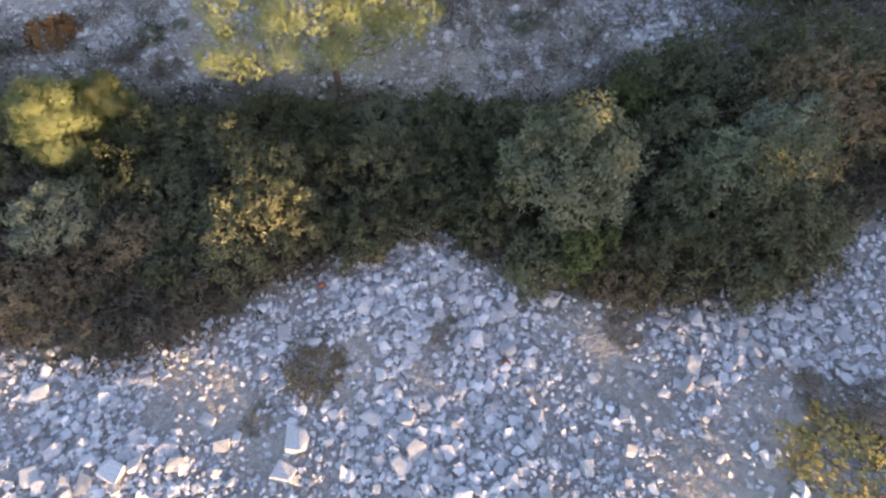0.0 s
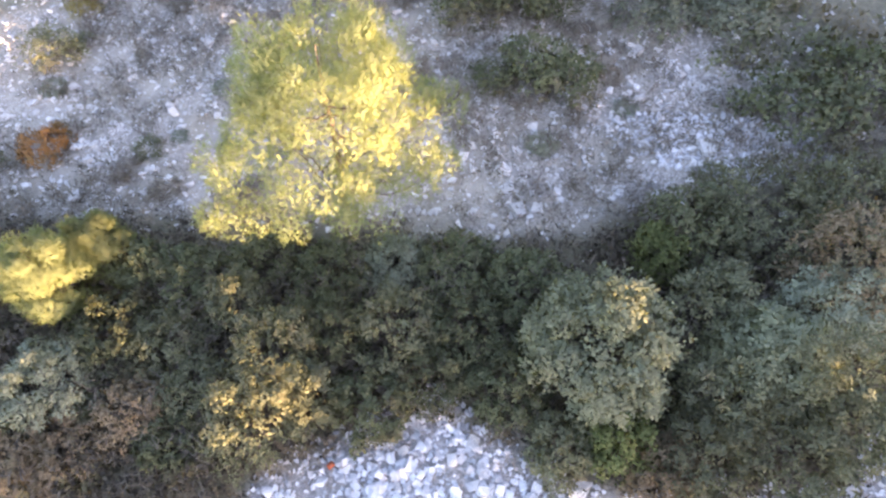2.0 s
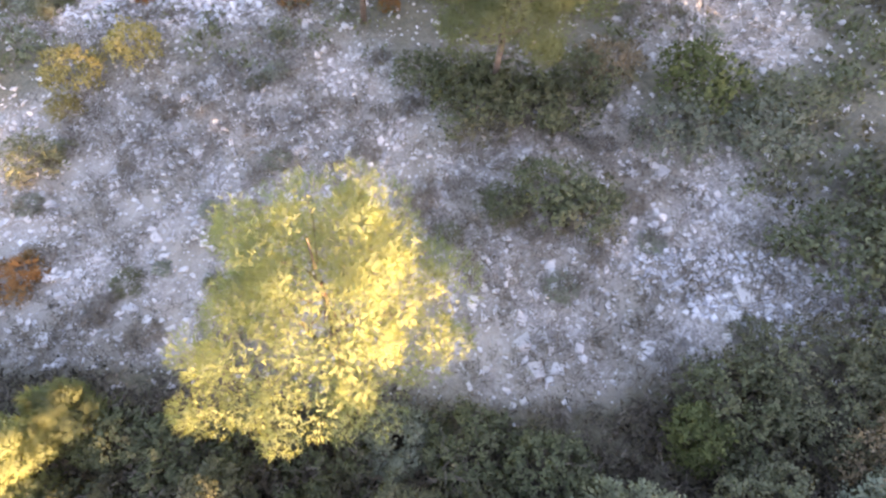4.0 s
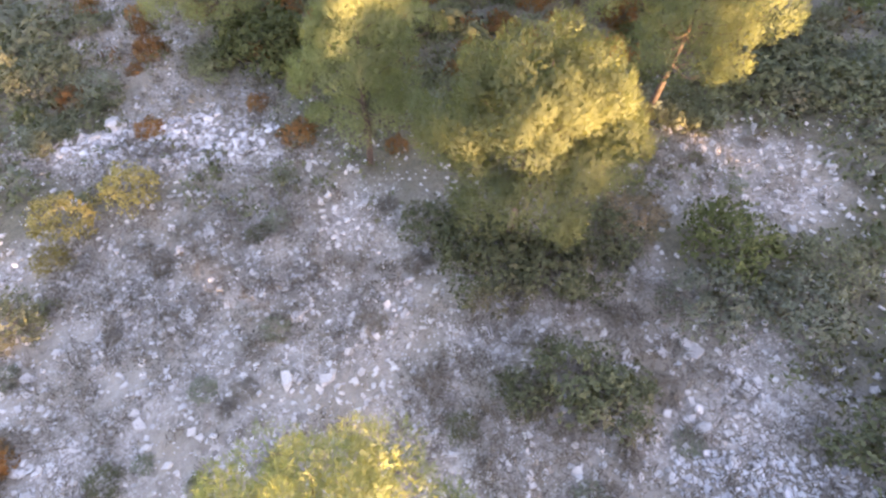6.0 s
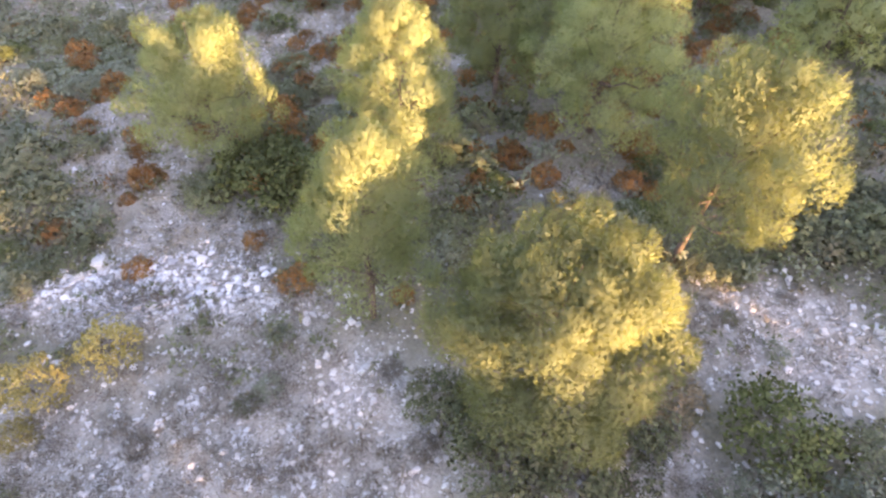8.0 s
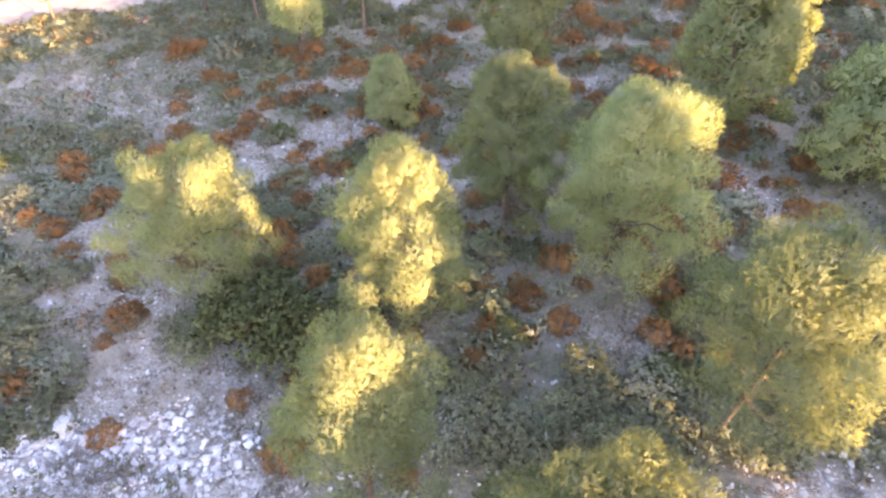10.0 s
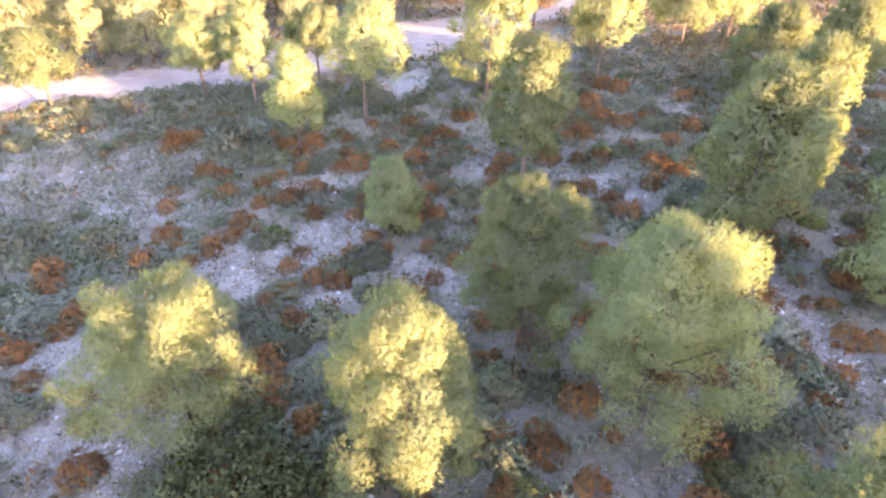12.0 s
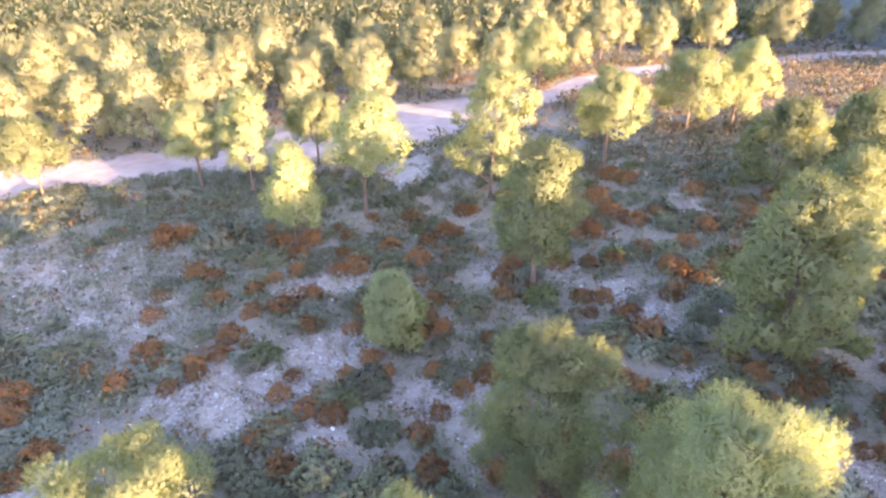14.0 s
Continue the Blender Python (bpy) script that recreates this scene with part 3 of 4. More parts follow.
pine(-1.3, 15.35, "Aleppo pine half lit and half in shade", seed=5, h=3.75, r=1.1, puffs=90, puff=0.26, split=True, needles=7, width=0.0075, lean=(-0.1, -0.05), top=0.25, base=0.14)
pine(0.55, 18.2, "shaded Aleppo pine with a sunlit tip", seed=6, h=3.6, r=1.12, puffs=90, puff=0.28, split=True, needles=7, width=0.008, lean=(0.0, -0.1), top=0.35, base=0.16, ragged=1.5, fill=240)
pine(2.35, 16.6, "wide shaded Aleppo pine with a sunlit top", seed=7, h=3.85, r=1.32, puffs=100, puff=0.3, split=True, needles=7, width=0.008, lean=(0.1, -0.15), top=0.35, base=0.14, ragged=1.6, fill=240)
pine(-5.2, 16.8, "low round Aleppo pine mostly in shade", seed=8, h=2.85, r=1.38, puffs=90, puff=0.29, split=True, needles=7, width=0.008, top=0.75, base=0.2, ragged=0.8)
pine(-4.45, 4.7, "small Aleppo pine sapling lit by the sun", seed=9, h=1.1, r=0.48, limbs=12, puffs=24, puff=0.15, split=True, top=0.6)
pine(-4.15, 5.3, "small shaded Aleppo pine sapling", seed=10, h=0.7, r=0.45, limbs=10, puffs=20, puff=0.14, split=True, top=0.6)

# ---- pines further on: x, y, height, crown radius, where the crown begins ----
FURTHER = [(-18.3, 34.7, 3.8, 1.5, 0.4), (-11.6, 35.3, 3.9, 1.3, 0.4), (-9.0, 34.3, 4.6, 1.2, 0.3), (-5.8, 28.4, 3.9, 0.85, 0.26), (-7.0, 37.8, 3.4, 1.4, 0.42),
           (-3.9, 31.1, 4.7, 1.4, 0.45), (0.75, 32.6, 5.2, 1.5, 0.18), (4.3, 46.4, 5.4, 1.6, 0.4), (1.4, 25.3, 4.35, 1.18, 0.24), (5.45, 34.3, 4.3, 1.4, 0.42),
           (10.3, 38.5, 4.0, 1.9, 0.35), (12.7, 39.2, 4.4, 1.4, 0.25), (5.95, 21.6, 4.3, 1.45, 0.12), (7.4, 22.8, 4.6, 1.0, 0.15), (10.4, 30.7, 3.5, 1.5, 0.15), (12.9, 30.5, 3.6, 1.3, 0.15),
           (8.0, 19.0, 3.2, 1.2, 0.1), (-2.2, 23.0, 2.05, 0.74, 0.06)]
for i, (x, y, h, r, b) in enumerate(FURTHER):
    pine(x, y, "Aleppo pine on a bare trunk by the dirt track" if b > 0.28 else "bushy Aleppo pine among rust-coloured scrub", seed=20 + i, h=h, r=r, base=b, puffs=int(30 + 26 * r), puff=0.2 + 0.13 * r,
         shoots=84, needles=6, long=0.09, length=0.07, width=0.013, limbs=20, top=0.42, low=0.75, fill=80, fill_size=(0.17, 0.07), sides=4, bends=4, whole=0.6)

# ---- the wood beyond the track, and unseen pines added to shade the slope ----
VARIANTS = []
for i in range(7):
    VARIANTS.append(pine_parts(seed=60 + i, h=3.9 + 0.25 * i, r=1.35 + 0.14 * (i % 3), base=0.2, puffs=80, puff=0.36, shoots=40, needles=4, long=0.18, length=0.13, width=0.026, limbs=5, sides=3, bends=4, fill=30, fill_size=(0.24, 0.1), ragged=1.1, mat=NEEDLE_FAR,
                               top=0.22, low=0.8, whole=0.72))
MODELS = []


def wood_pine(x, y, i, size, label, group):
    if len(MODELS) <= i:
        ob = thing("pine_tree", x, y, label, "pine tree", group)
        for name, me in VARIANTS[i]:
            part(name, me, ob)
        ob.scale = (size, size, size)
        MODELS.append(ob)
        return ob
    ob = again(MODELS[i], x, y, random.uniform(0, 360), size)
    return tagged(ob, label, "pine tree", group)


def hill_foot(y):
    return 38 + 0.068 * (np.asarray(y, float) - 75)


def wooded(x, y):
    """How close the pines stand at a place beyond the track."""
    if x > float(hill_foot(y)) - 1.5:
        return 0.0
    far = float(np.interp(x, [p[0] for p in FAR_EDGE], [p[1] for p in FAR_EDGE]))
    if y < far + 1.2:
        return 0.0
    return 1.0 if x < 0.30 * (y - 50) + 4 else 0.22


count, tried, taken = 0, 0, []
while count < 140 and tried < 9000:
    tried += 1
    y = random.uniform(38, 74)
    x = random.uniform(-0.84, 0.8) * (y - 9)
    if random.random() > wooded(x, y) or any((x - a) ** 2 + (y - b) ** 2 < 12.0 for a, b in taken):
        continue
    taken.append((x, y))
    wood_pine(x, y, count if count < 7 else random.randrange(7), random.uniform(0.75, 1.2), "Aleppo pine of the dense wood beyond the track", "pines of the wood")
    count += 1

# unseen pines added on the slope behind for shade, two loose rows: along the row, height
SHADE_ROW = [(-3.6, 0.4), (-2.6, 0.6), (-1.7, 0.75), (-0.7, 0.8), (0.3, 0.75), (1.2, 0.5), (2.2, 1.1), (3.2, 1.9), (4.2, 1.3), (4.9, 2.9), (5.6, 2.6), (6.2, 2.6), (6.9, 3.15), (7.5, 3.2), (8.2, 3.1), (9.0, 2.8), (9.5, 2.7), (10.15, 4.4), (11.1, 1.25), (11.7, 1.25),
             (12.3, 5.3), (12.9, 4.4), (13.5, 4.2), (14.1, 4.3), (14.8, 5.5), (15.5, 5.7), (16.2, 5.8), (16.9, 5.9), (17.6, 6.0), (18.4, 4.7), (19.1, 4.8), (19.8, 5.9), (20.6, 4.8), (21.6, 2.3), (22.9, 4.8), (23.9, 5.5)]
SHADE_ROW += [(u, 5.4 - 0.055 * (u - 25)) for u in np.arange(25.0, 50.0, 1.25)]
DENSE = [pine_parts(seed=80 + i, h=5.0, r=0.95, base=0.02, puffs=90, puff=0.34, shoots=20, needles=1, long=0.1, length=0.3, width=0.2, limbs=6, sides=3, bends=4, fill=30, fill_size=(0.3, 0.24), mat=NEEDLE_FAR, top=0.95, low=0.95, ragged=0.3) for i in range(3)]
SLOPE = {}


def shade_pine(kind, parts, x, y, height, turn, wide):
    text = "unseen dense Aleppo pine added behind the walk to cast shade"
    size = (height - float(land(x, y))) / 4.7
    if kind in SLOPE:
        ob = tagged(again(SLOPE[kind], x, y, turn, size), text, "pine tree", "pines on the slope")
        ob.scale = (wide, wide, size)
        return ob
    ob = thing("pine_tree", x, y, text, "pine tree", "pines on the slope")
    for name, me in parts:
        part(name, me, ob)
    ob.scale = (wide, wide, size)
    SLOPE[kind] = ob


for k, (u, c) in enumerate(SHADE_ROW):
    if u < 3.5 or u == 4.9:
        # added bare-stemmed pines, out of view: the sun slips through under their flat crowns
        x, y = 0.707 * (u + 14), 0.707 * (u - 14)
        g = float(land(x, y))
        tall, under = c + 2.4 + 0.25 - g, float(np.interp(u, [-3, -1, 0, 1, 2, 3.2, 4.9], [2.86, 2.81, 2.75, 2.66, 2.56, 2.54, 3.85])) - g
        pine(x, y, "unseen umbrella-crowned Aleppo pine added behind the walk to shape the sunlight", "pines on the slope", seed=90 + k, h=tall, r=1.0, base=under / tall, puffs=40, puff=0.3, shoots=16, needles=1, long=0.1, length=0.3, width=0.2,
             limbs=6, sides=3, bends=4, fill=24, fill_size=(0.3, 0.22), mat=NEEDLE_FAR, top=0.8, low=0.95, ragged=0.3, floor=True)
        continue
    for d, du in ((22, 0.0), (24, 0.45), (26, -0.3)):
        x, y, v = 0.707 * (u + du + d), 0.707 * (u + du - d), (k + d) % 3
        shade_pine(v, DENSE[v], x, y, c + 0.165 * d + 0.1, (k * 77 + d * 31) % 360, 0.45 if u == 10.15 else 0.6 if u < 17 else 0.8 if u < 24 else 1.1)


def far_wood():
    """The wood further off, as one mass of small pines."""
    rng = np.random.default_rng(77)
    at, way, sz = [], [], []
    for band, n, size in (((68, 140), 1500, 1.0), ((140, 230), 1300, 1.5), ((230, 420), 1000, 2.6)):
        y = rng.uniform(*band, n)
        x = rng.uniform(-1.05, 0.95, n) * (y - 5)
        keep = ((x < 0.30 * (y - 50) + 4) | (rng.uniform(size=n) < 0.35)) & (x < hill_foot(y) - 1)
        x, y = x[keep], y[keep]
        h = rng.uniform(3.6, 6.2, len(x))
        m, tufts = (230, 11) if size < 1.2 else (120, 8)
        # each small pine is a few rounded tufts round its stem
        q = rng.uniform(0.15, 0.95, (len(x), tufts))
        th = rng.uniform(0, 2 * np.pi, (len(x), tufts))
        rad = 1.15 * np.interp(q, [0, 0.3, 0.6, 1], [0.6, 1.0, 0.8, 0.05]) * (size ** 0.4)
        mid = np.stack([x[:, None] + rad * np.cos(th), y[:, None] + rad * np.sin(th), land(x, y)[:, None] + q * h[:, None]], -1)
        f = unit(rng.normal(size=(len(x), m, 3)) + np.array([0, 0, 0.35]))
        p = mid[np.arange(len(x))[:, None], np.arange(m)[None, :] % tufts] + f * rng.uniform(0.55, 0.95, (len(x), m, 1)) * size ** 0.4
        w = f * 0.6 + np.array([0, 0, 0.9])
        body = unit(p - np.stack([x, y, land(x, y) + 0.45 * h], -1)[:, None, :])
        f = unit(0.45 * f + body)
        at.append(blades(rng, p.reshape(-1, 3), unit(w.reshape(-1, 3)), 1, 0.4 * size ** 0.6, 0.3 * size ** 0.6, 0.3, unit(f.reshape(-1, 3))))
    ob = new("far_wood", leafy("far_wood", at, NEEDLE_FAR))
    tagged(ob, "distant pine wood glowing in evening sun", "wood", kind="stuff")


far_wood()


def distant_hill():
    """A low wooded hill in shade that closes the view beyond the track, to the right."""
    rng = np.random.default_rng(31)
    y = np.concatenate([np.linspace(45, 220, 120), np.geomspace(224, 900, 50)])
    s = np.linspace(0, 1, 16)
    Y, S = np.meshgrid(y, s, indexing="ij")
    lump = rng.normal(0, 0.7, Y.shape) * np.sin(np.pi * np.clip(S, 0.05, 0.9))
    X = hill_foot(Y) + 16 * S + lump
    Z = land(hill_foot(Y), Y) - 0.4 + (9 + 0.02 * (Y - 60)) * np.sin(1.57 * S) + np.abs(lump) * 0.8
    n = len(s)
    i = (np.arange(len(y) - 1)[:, None] * n + np.arange(n - 1)[None, :]).ravel()
    me = flat_mesh("distant_hill", np.c_[X.ravel(), Y.ravel(), Z.ravel()], np.c_[i, i + n, i + n + 1, i + 1], HILL)
    tagged(new("distant_hill", me), "distant blue-grey wooded hill in shade", "hill", kind="structure")


distant_hill()

# ---- the hedge of shrubs along the rubble ----
KINDS = {
    "oak": dict(mat=LEAF_OAK, leaf=(0.042, 0.028)),
    "olive": dict(mat=LEAF_OLIVE, leaf=(0.045, 0.024)),
    "holm": dict(mat=LEAF_HOLM, leaf=(0.05, 0.032), ball=0.06),
    "grey": dict(mat=LEAF_GREY, leaf=(0.045, 0.022), ball=0.055),
    "dark": dict(mat=LEAF_DARK, leaf=(0.045, 0.03)),
    "dry": dict(mat=LEAF_DRY, leaf=(0.09, 0.009), flat=False),
    "brown": dict(mat=LEAF_BROWN, leaf=(0.05, 0.022)),
    "yellow": dict(mat=LEAF_SUN_YELLOW, leaf=(0.045, 0.026)),
    "red": dict(mat=LEAF_RED, leaf=(0.05, 0.02)),
    "garrigue": dict(mat=LEAF_GARRIGUE, leaf=(0.045, 0.026)),
}
NAMED = {"oak": ("kermes_oak", "dense dark green kermes oak shrub"), "olive": ("mastic_shrub", "olive-green mastic shrub"), "holm": ("holm_oak", "rounded pale green holm oak shrub"),
         "grey": ("grey_shrub", "pale grey-green rounded shrub"), "dark": ("buckthorn", "fresh dark green buckthorn shrub"), "dry": ("dry_shrub", "dry twiggy grey-brown shrub"),
         "brown": ("withered_shrub", "withered brown shrub"), "yellow": ("broom_shrub", "yellow-leaved shrub coloured as if sunlit"), "garrigue": ("garrigue_shrub", "low rounded green garrigue shrub")}
HEDGE = [(1.3, 3.75, 0.76, 1.42, "holm"), (2.9, 3.65, 0.55, 1.1, "holm"), (3.15, 3.35, 0.42, 1.7, "olive"), (2.15, 2.85, 0.5, 0.95, "olive"), (2.85, 2.8, 0.5, 0.95, "olive"), (2.4, 3.35, 0.5, 1.0, "olive"), (3.45, 3.05, 0.5, 0.95, "olive"),
         (3.55, 4.1, 0.5, 1.0, "grey"), (2.5, 4.25, 0.5, 0.95, "olive"), (4.0, 4.5, 0.75, 1.2, "brown"), (3.4, 5.4, 0.85, 0.8, "olive"), (2.6, 5.2, 0.65, 0.7, "oak"), (4.5, 5.5, 0.75, 0.8, "olive"), (2.15, 4.95, 0.32, 0.65, "dark"),
         (1.42, 3.0, 0.38, 0.7, "dark"), (0.95, 2.95, 0.38, 0.5, "olive"), (1.8, 2.75, 0.4, 0.55, "brown")]
HEDGE += [(-1.4, 4.15, 0.55, 0.75, "oak"), (-0.65, 4.1, 0.55, 0.8, "olive"), (0.15, 4.1, 0.55, 0.7, "oak"), (-1.85, 3.85, 0.5, 1.0, "olive"), (-2.35, 4.45, 0.34, 1.0, "olive"), (-1.95, 3.15, 0.48, 1.25, "olive"), (-1.5, 3.4, 0.35, 1.1, "olive"),
          (-0.9, 3.35, 0.45, 0.55, "oak"), (-0.3, 3.65, 0.45, 0.55, "oak"), (0.45, 3.5, 0.45, 0.6, "oak"), (-0.7, 5.0, 0.42, 0.45, "grey"), (0.0, 4.9, 0.5, 0.5, "oak"), (0.7, 4.65, 0.5, 0.55, "oak"), (-1.4, 4.9, 0.5, 0.5, "oak"),
          (-2.2, 5.1, 0.5, 0.5, "oak"), (-3.7, 4.2, 0.55, 0.7, "oak")]
HEDGE += [(-3.1, 4.05, 0.5, 0.6, "olive"), (-3.3, 3.4, 0.45, 0.5, "brown"), (-3.9, 3.0, 0.5, 0.4, "brown"), (-2.8, 3.1, 0.45, 0.4, "oak"), (-2.6, 3.55, 0.45, 0.6, "olive"), (-4.25, 3.65, 0.55, 0.7, "grey"), (-4.5, 2.85, 0.5, 0.4, "brown"),
          (-3.0, 4.9, 0.5, 0.55, "oak"), (-3.6, 5.0, 0.4, 0.55, "oak"), (5.3, 4.4, 0.7, 1.0, "olive"), (5.8, 5.2, 0.7, 0.9, "oak"), (6.6, 4.7, 0.75, 1.0, "olive"), (7.5, 4.9, 0.7, 0.8, "oak"), (-5.4, 4.6, 0.7, 0.7, "oak"), (-5.6, 3.4, 0.7, 0.6, "olive"),
          (-6.5, 4.1, 0.75, 0.7, "oak"), (-7.5, 4.4, 0.7, 0.7, "olive")]
for i, (x, y, r, h, kind) in enumerate(HEDGE):
    shrub(x, y, NAMED[kind][0], NAMED[kind][1] + " in the hedge", "shrubs of the hedge", seed=200 + i, r=r, h=h, lobes=int(40 + (80 if kind == "holm" else 40) * r), lump=(0.12, 0.23), spots=int(6 + 6 * r) * (2 if kind in ("holm", "grey") else 1), count=11, **dict(KINDS[kind], leaf=(KINDS[kind]["leaf"][0] * 0.82, KINDS[kind]["leaf"][1] * 0.8)))

# ---- shrubs of the open ground: built once for each kind, then set about ----
LOW = {}


def low_shrub(kind, x, y, size, squash=1.0, label="", group="scrub on the slope"):
    near = y < 15.6 and kind != "red"
    pool = LOW.setdefault((kind, near), [])
    text = label or NAMED[kind][1] + " on stony ground"
    if len(pool) < 4:
        keys = dict(KINDS[kind])
        if not near:
            keys.update(leaf=(KINDS[kind]["leaf"][0] * 1.3, KINDS[kind]["leaf"][1] * 1.5), cushion=True)
        ob = shrub(x, y, NAMED[kind][0], text, group, turn=0, seed=300 + 31 * len(LOW) + 7 * len(pool), r=0.5, h=0.55, **keys)
        ob.scale = (size, size, size * squash)
        pool.append(ob)
        return ob
    ob = again(random.choice(pool), x, y, random.uniform(0, 360), size, squash)
    return tagged(ob, text, "shrub", group)


OPEN_SHRUBS = [(1.15, 8.0, 1.25, 0.9, "oak"), (1.55, 7.75, 1.0, 0.9, "oak"), (0.5, 7.9, 0.8, 0.8, "oak"), (2.9, 9.0, 1.2, 0.9, "grey"), (3.4, 9.9, 1.5, 0.9, "dark"), (3.95, 8.9, 1.3, 0.8, "grey"), (4.6, 9.5, 1.3, 0.7, "olive"),
               (-6.3, 9.2, 1.2, 0.6, "olive"), (4.3, 6.9, 1.6, 0.8, "oak"), (5.2, 7.4, 1.4, 0.8, "oak"), (-0.1, 10.3, 1.3, 0.7, "oak"), (0.6, 10.15, 1.4, 0.7, "oak"), (1.8, 10.2, 1.2, 0.7, "oak"), (0.15, 9.7, 1.45, 0.8, "oak"), (0.9, 9.6, 1.35, 0.8, "oak"), (1.55, 9.65, 1.1, 0.8, "oak"), (2.25, 10.5, 1.1, 0.7, "brown"),
               (-0.6, 10.6, 1.0, 0.8, "oak"), (5.0, 13.6, 2.0, 0.6, "oak"), (6.2, 13.2, 1.8, 0.6, "oak"), (5.9, 14.4, 1.9, 0.6, "oak"), (-8.4, 15.0, 2.0, 0.7, "olive"), (-9.4, 16.3, 2.0, 0.6, "olive"), (-4.0, 15.2, 2.0, 1.0, "dark"),
               (-3.2, 14.9, 1.7, 1.0, "dark"), (-8.6, 29.2, 1.7, 1.2, "grey"), (-10.2, 23.6, 1.2, 0.8, "grey")]
for x, y, size, sq, kind in OPEN_SHRUBS:
    low_shrub(kind, x, y, size, sq)

RED_NEAR = [(-7.67, 14.26, 0.65), (-5.76, 13.28, 0.51), (-2.95, 12.82, 0.63), (-1.22, 12.47, 0.38), (-3.86, 13.82, 0.42), (-6.7, 15.16, 0.34), (-6.55, 15.73, 0.71), (-5.9, 17.31, 0.64), (0.68, 16.2, 0.47), (-0.96, 14.47, 0.32), (1.43, 16.82, 0.72), (-9.55, 18.69, 0.69), (-7.02, 16.75, 0.5), (-10.38, 19.23, 0.57), (-4.23, 18.08, 0.79), (-7.4, 17.36, 0.47), (-8.77, 17.81, 0.55), (-8.97, 19.92, 0.76), (-10.65, 21.64, 0.85), (-3.95, 19.3, 0.72), (-3.95, 17.42, 0.62), (-5.02, 17.94, 0.65), (1.3, 15.16, 0.58), (1.81, 16.12, 0.36), (3.14, 15.88, 0.79), (3.75, 17.19, 0.59), (4.4, 17.36, 0.5), (5.36, 19.15, 0.91), (-0.04, 18.98, 0.57), (0.02, 17.94, 0.43), (2.79, 14.79, 0.63)]
RED_MIDDLE = [(-1.23, 15.03, 0.42), (5.46, 21.18, 0.52), (2.29, 17.15, 0.59), (3.03, 17.04, 0.49), (5.9, 17.11, 0.48), (6.46, 17.95, 0.62), (7.03, 17.9, 0.51), (1.22, 19.43, 0.59), (2.8, 21.35, 0.53), (-9.52, 22.48, 0.54), (-6.71, 22.18, 0.55), (-8.38, 21.98, 0.78), (-10.3, 21.12, 0.73), (-8.26, 23.13, 0.84), (-8.99, 19.31, 0.53), (-7.14, 21.71, 0.51), (-4.55, 21.32, 0.55), (-4.4, 21.99, 0.45), (-3.83, 20.85, 0.59), (-3.25, 20.61, 0.58), (-3.2, 22.1, 0.32), (-2.73, 22.52, 0.53), (-2.28, 21.96, 0.38), (-1.2, 21.91, 0.53), (-0.59, 21.2, 0.48), (-1.06, 20.53, 0.45), (-1.44, 19.94, 0.54), (-1.2, 19.06, 0.61), (-1.97, 19.24, 0.41)]
RED_FAR = [(-1.65, 23.32, 0.55), (-1.26, 24.84, 0.61), (-3.31, 23.75, 0.57), (-3.12, 24.49, 0.67), (-3.66, 26.96, 0.86), (-4.19, 26.81, 0.68), (-4.75, 25.45, 0.71), (-5.41, 24.91, 0.77), (-6.43, 25.95, 0.65), (-7.45, 25.57, 0.72), (-8.66, 27.2, 0.79), (-8.04, 26.95, 0.69), (-9.23, 25.9, 0.57), (-10.64, 29.67, 1.19), (-10.2, 30.07, 1.0), (-9.0, 24.87, 0.62), (-6.39, 23.66, 0.72), (-6.41, 22.9, 0.55), (-5.85, 23.3, 0.35), (-4.44, 23.97, 0.65), (-6.29, 29.05, 0.76), (-5.56, 29.2, 0.96), (-5.7, 28.13, 0.73), (-4.2, 27.97, 0.63), (-2.79, 28.3, 0.73), (-1.83, 27.27, 0.87), (-1.51, 28.4, 0.73), (-0.96, 29.19, 0.76), (-0.35, 30.78, 0.71)]
RED_RIGHT = [(0.96, 26.64, 0.67), (0.64, 25.87, 0.64), (0.56, 24.96, 0.61), (2.25, 26.47, 0.66), (3.21, 26.38, 0.57), (3.09, 24.52, 0.59), (3.51, 23.65, 0.7), (3.79, 22.81, 0.79), (5.04, 24.7, 0.59), (5.85, 25.1, 0.61), (6.56, 21.49, 0.6), (7.12, 21.07, 0.46), (9.22, 24.81, 0.59), (9.82, 24.85, 0.59), (5.57, 33.55, 0.9), (6.05, 32.86, 0.88), (4.6, 31.28, 1.03), (4.67, 29.95, 0.97), (5.22, 29.18, 0.94), (7.93, 31.23, 0.82), (6.28, 27.28, 0.68), (5.39, 25.93, 0.79), (7.29, 28.36, 0.72), (4.96, 27.09, 0.68), (3.6, 28.54, 0.73), (6.29, 19.04, 0.39)]
NAMED["red"] = ("rust_shrub", "rust-red dried low shrub")
reds = RED_NEAR + RED_MIDDLE + RED_FAR + RED_RIGHT
for x, y, w in reds:
    low_shrub("red", x, y, w * 1.12, random.uniform(0.85, 1.1), group="rust-coloured shrubs")
n = 0
while n < 180:
    y = random.uniform(14, 32)
    x = random.uniform(-0.7, 0.75) * (y - 8)
    if on_track(x, y) > 0.1 or bare(x, y) > 0.4 or random.random() > (0.85 if x > 2 else 0.5):
        continue
    low_shrub("red", x, y, random.uniform(0.36, 0.72) * (1 + 0.3 * (y > 28)), random.uniform(0.8, 1.1), group="rust-coloured shrubs")
    n += 1

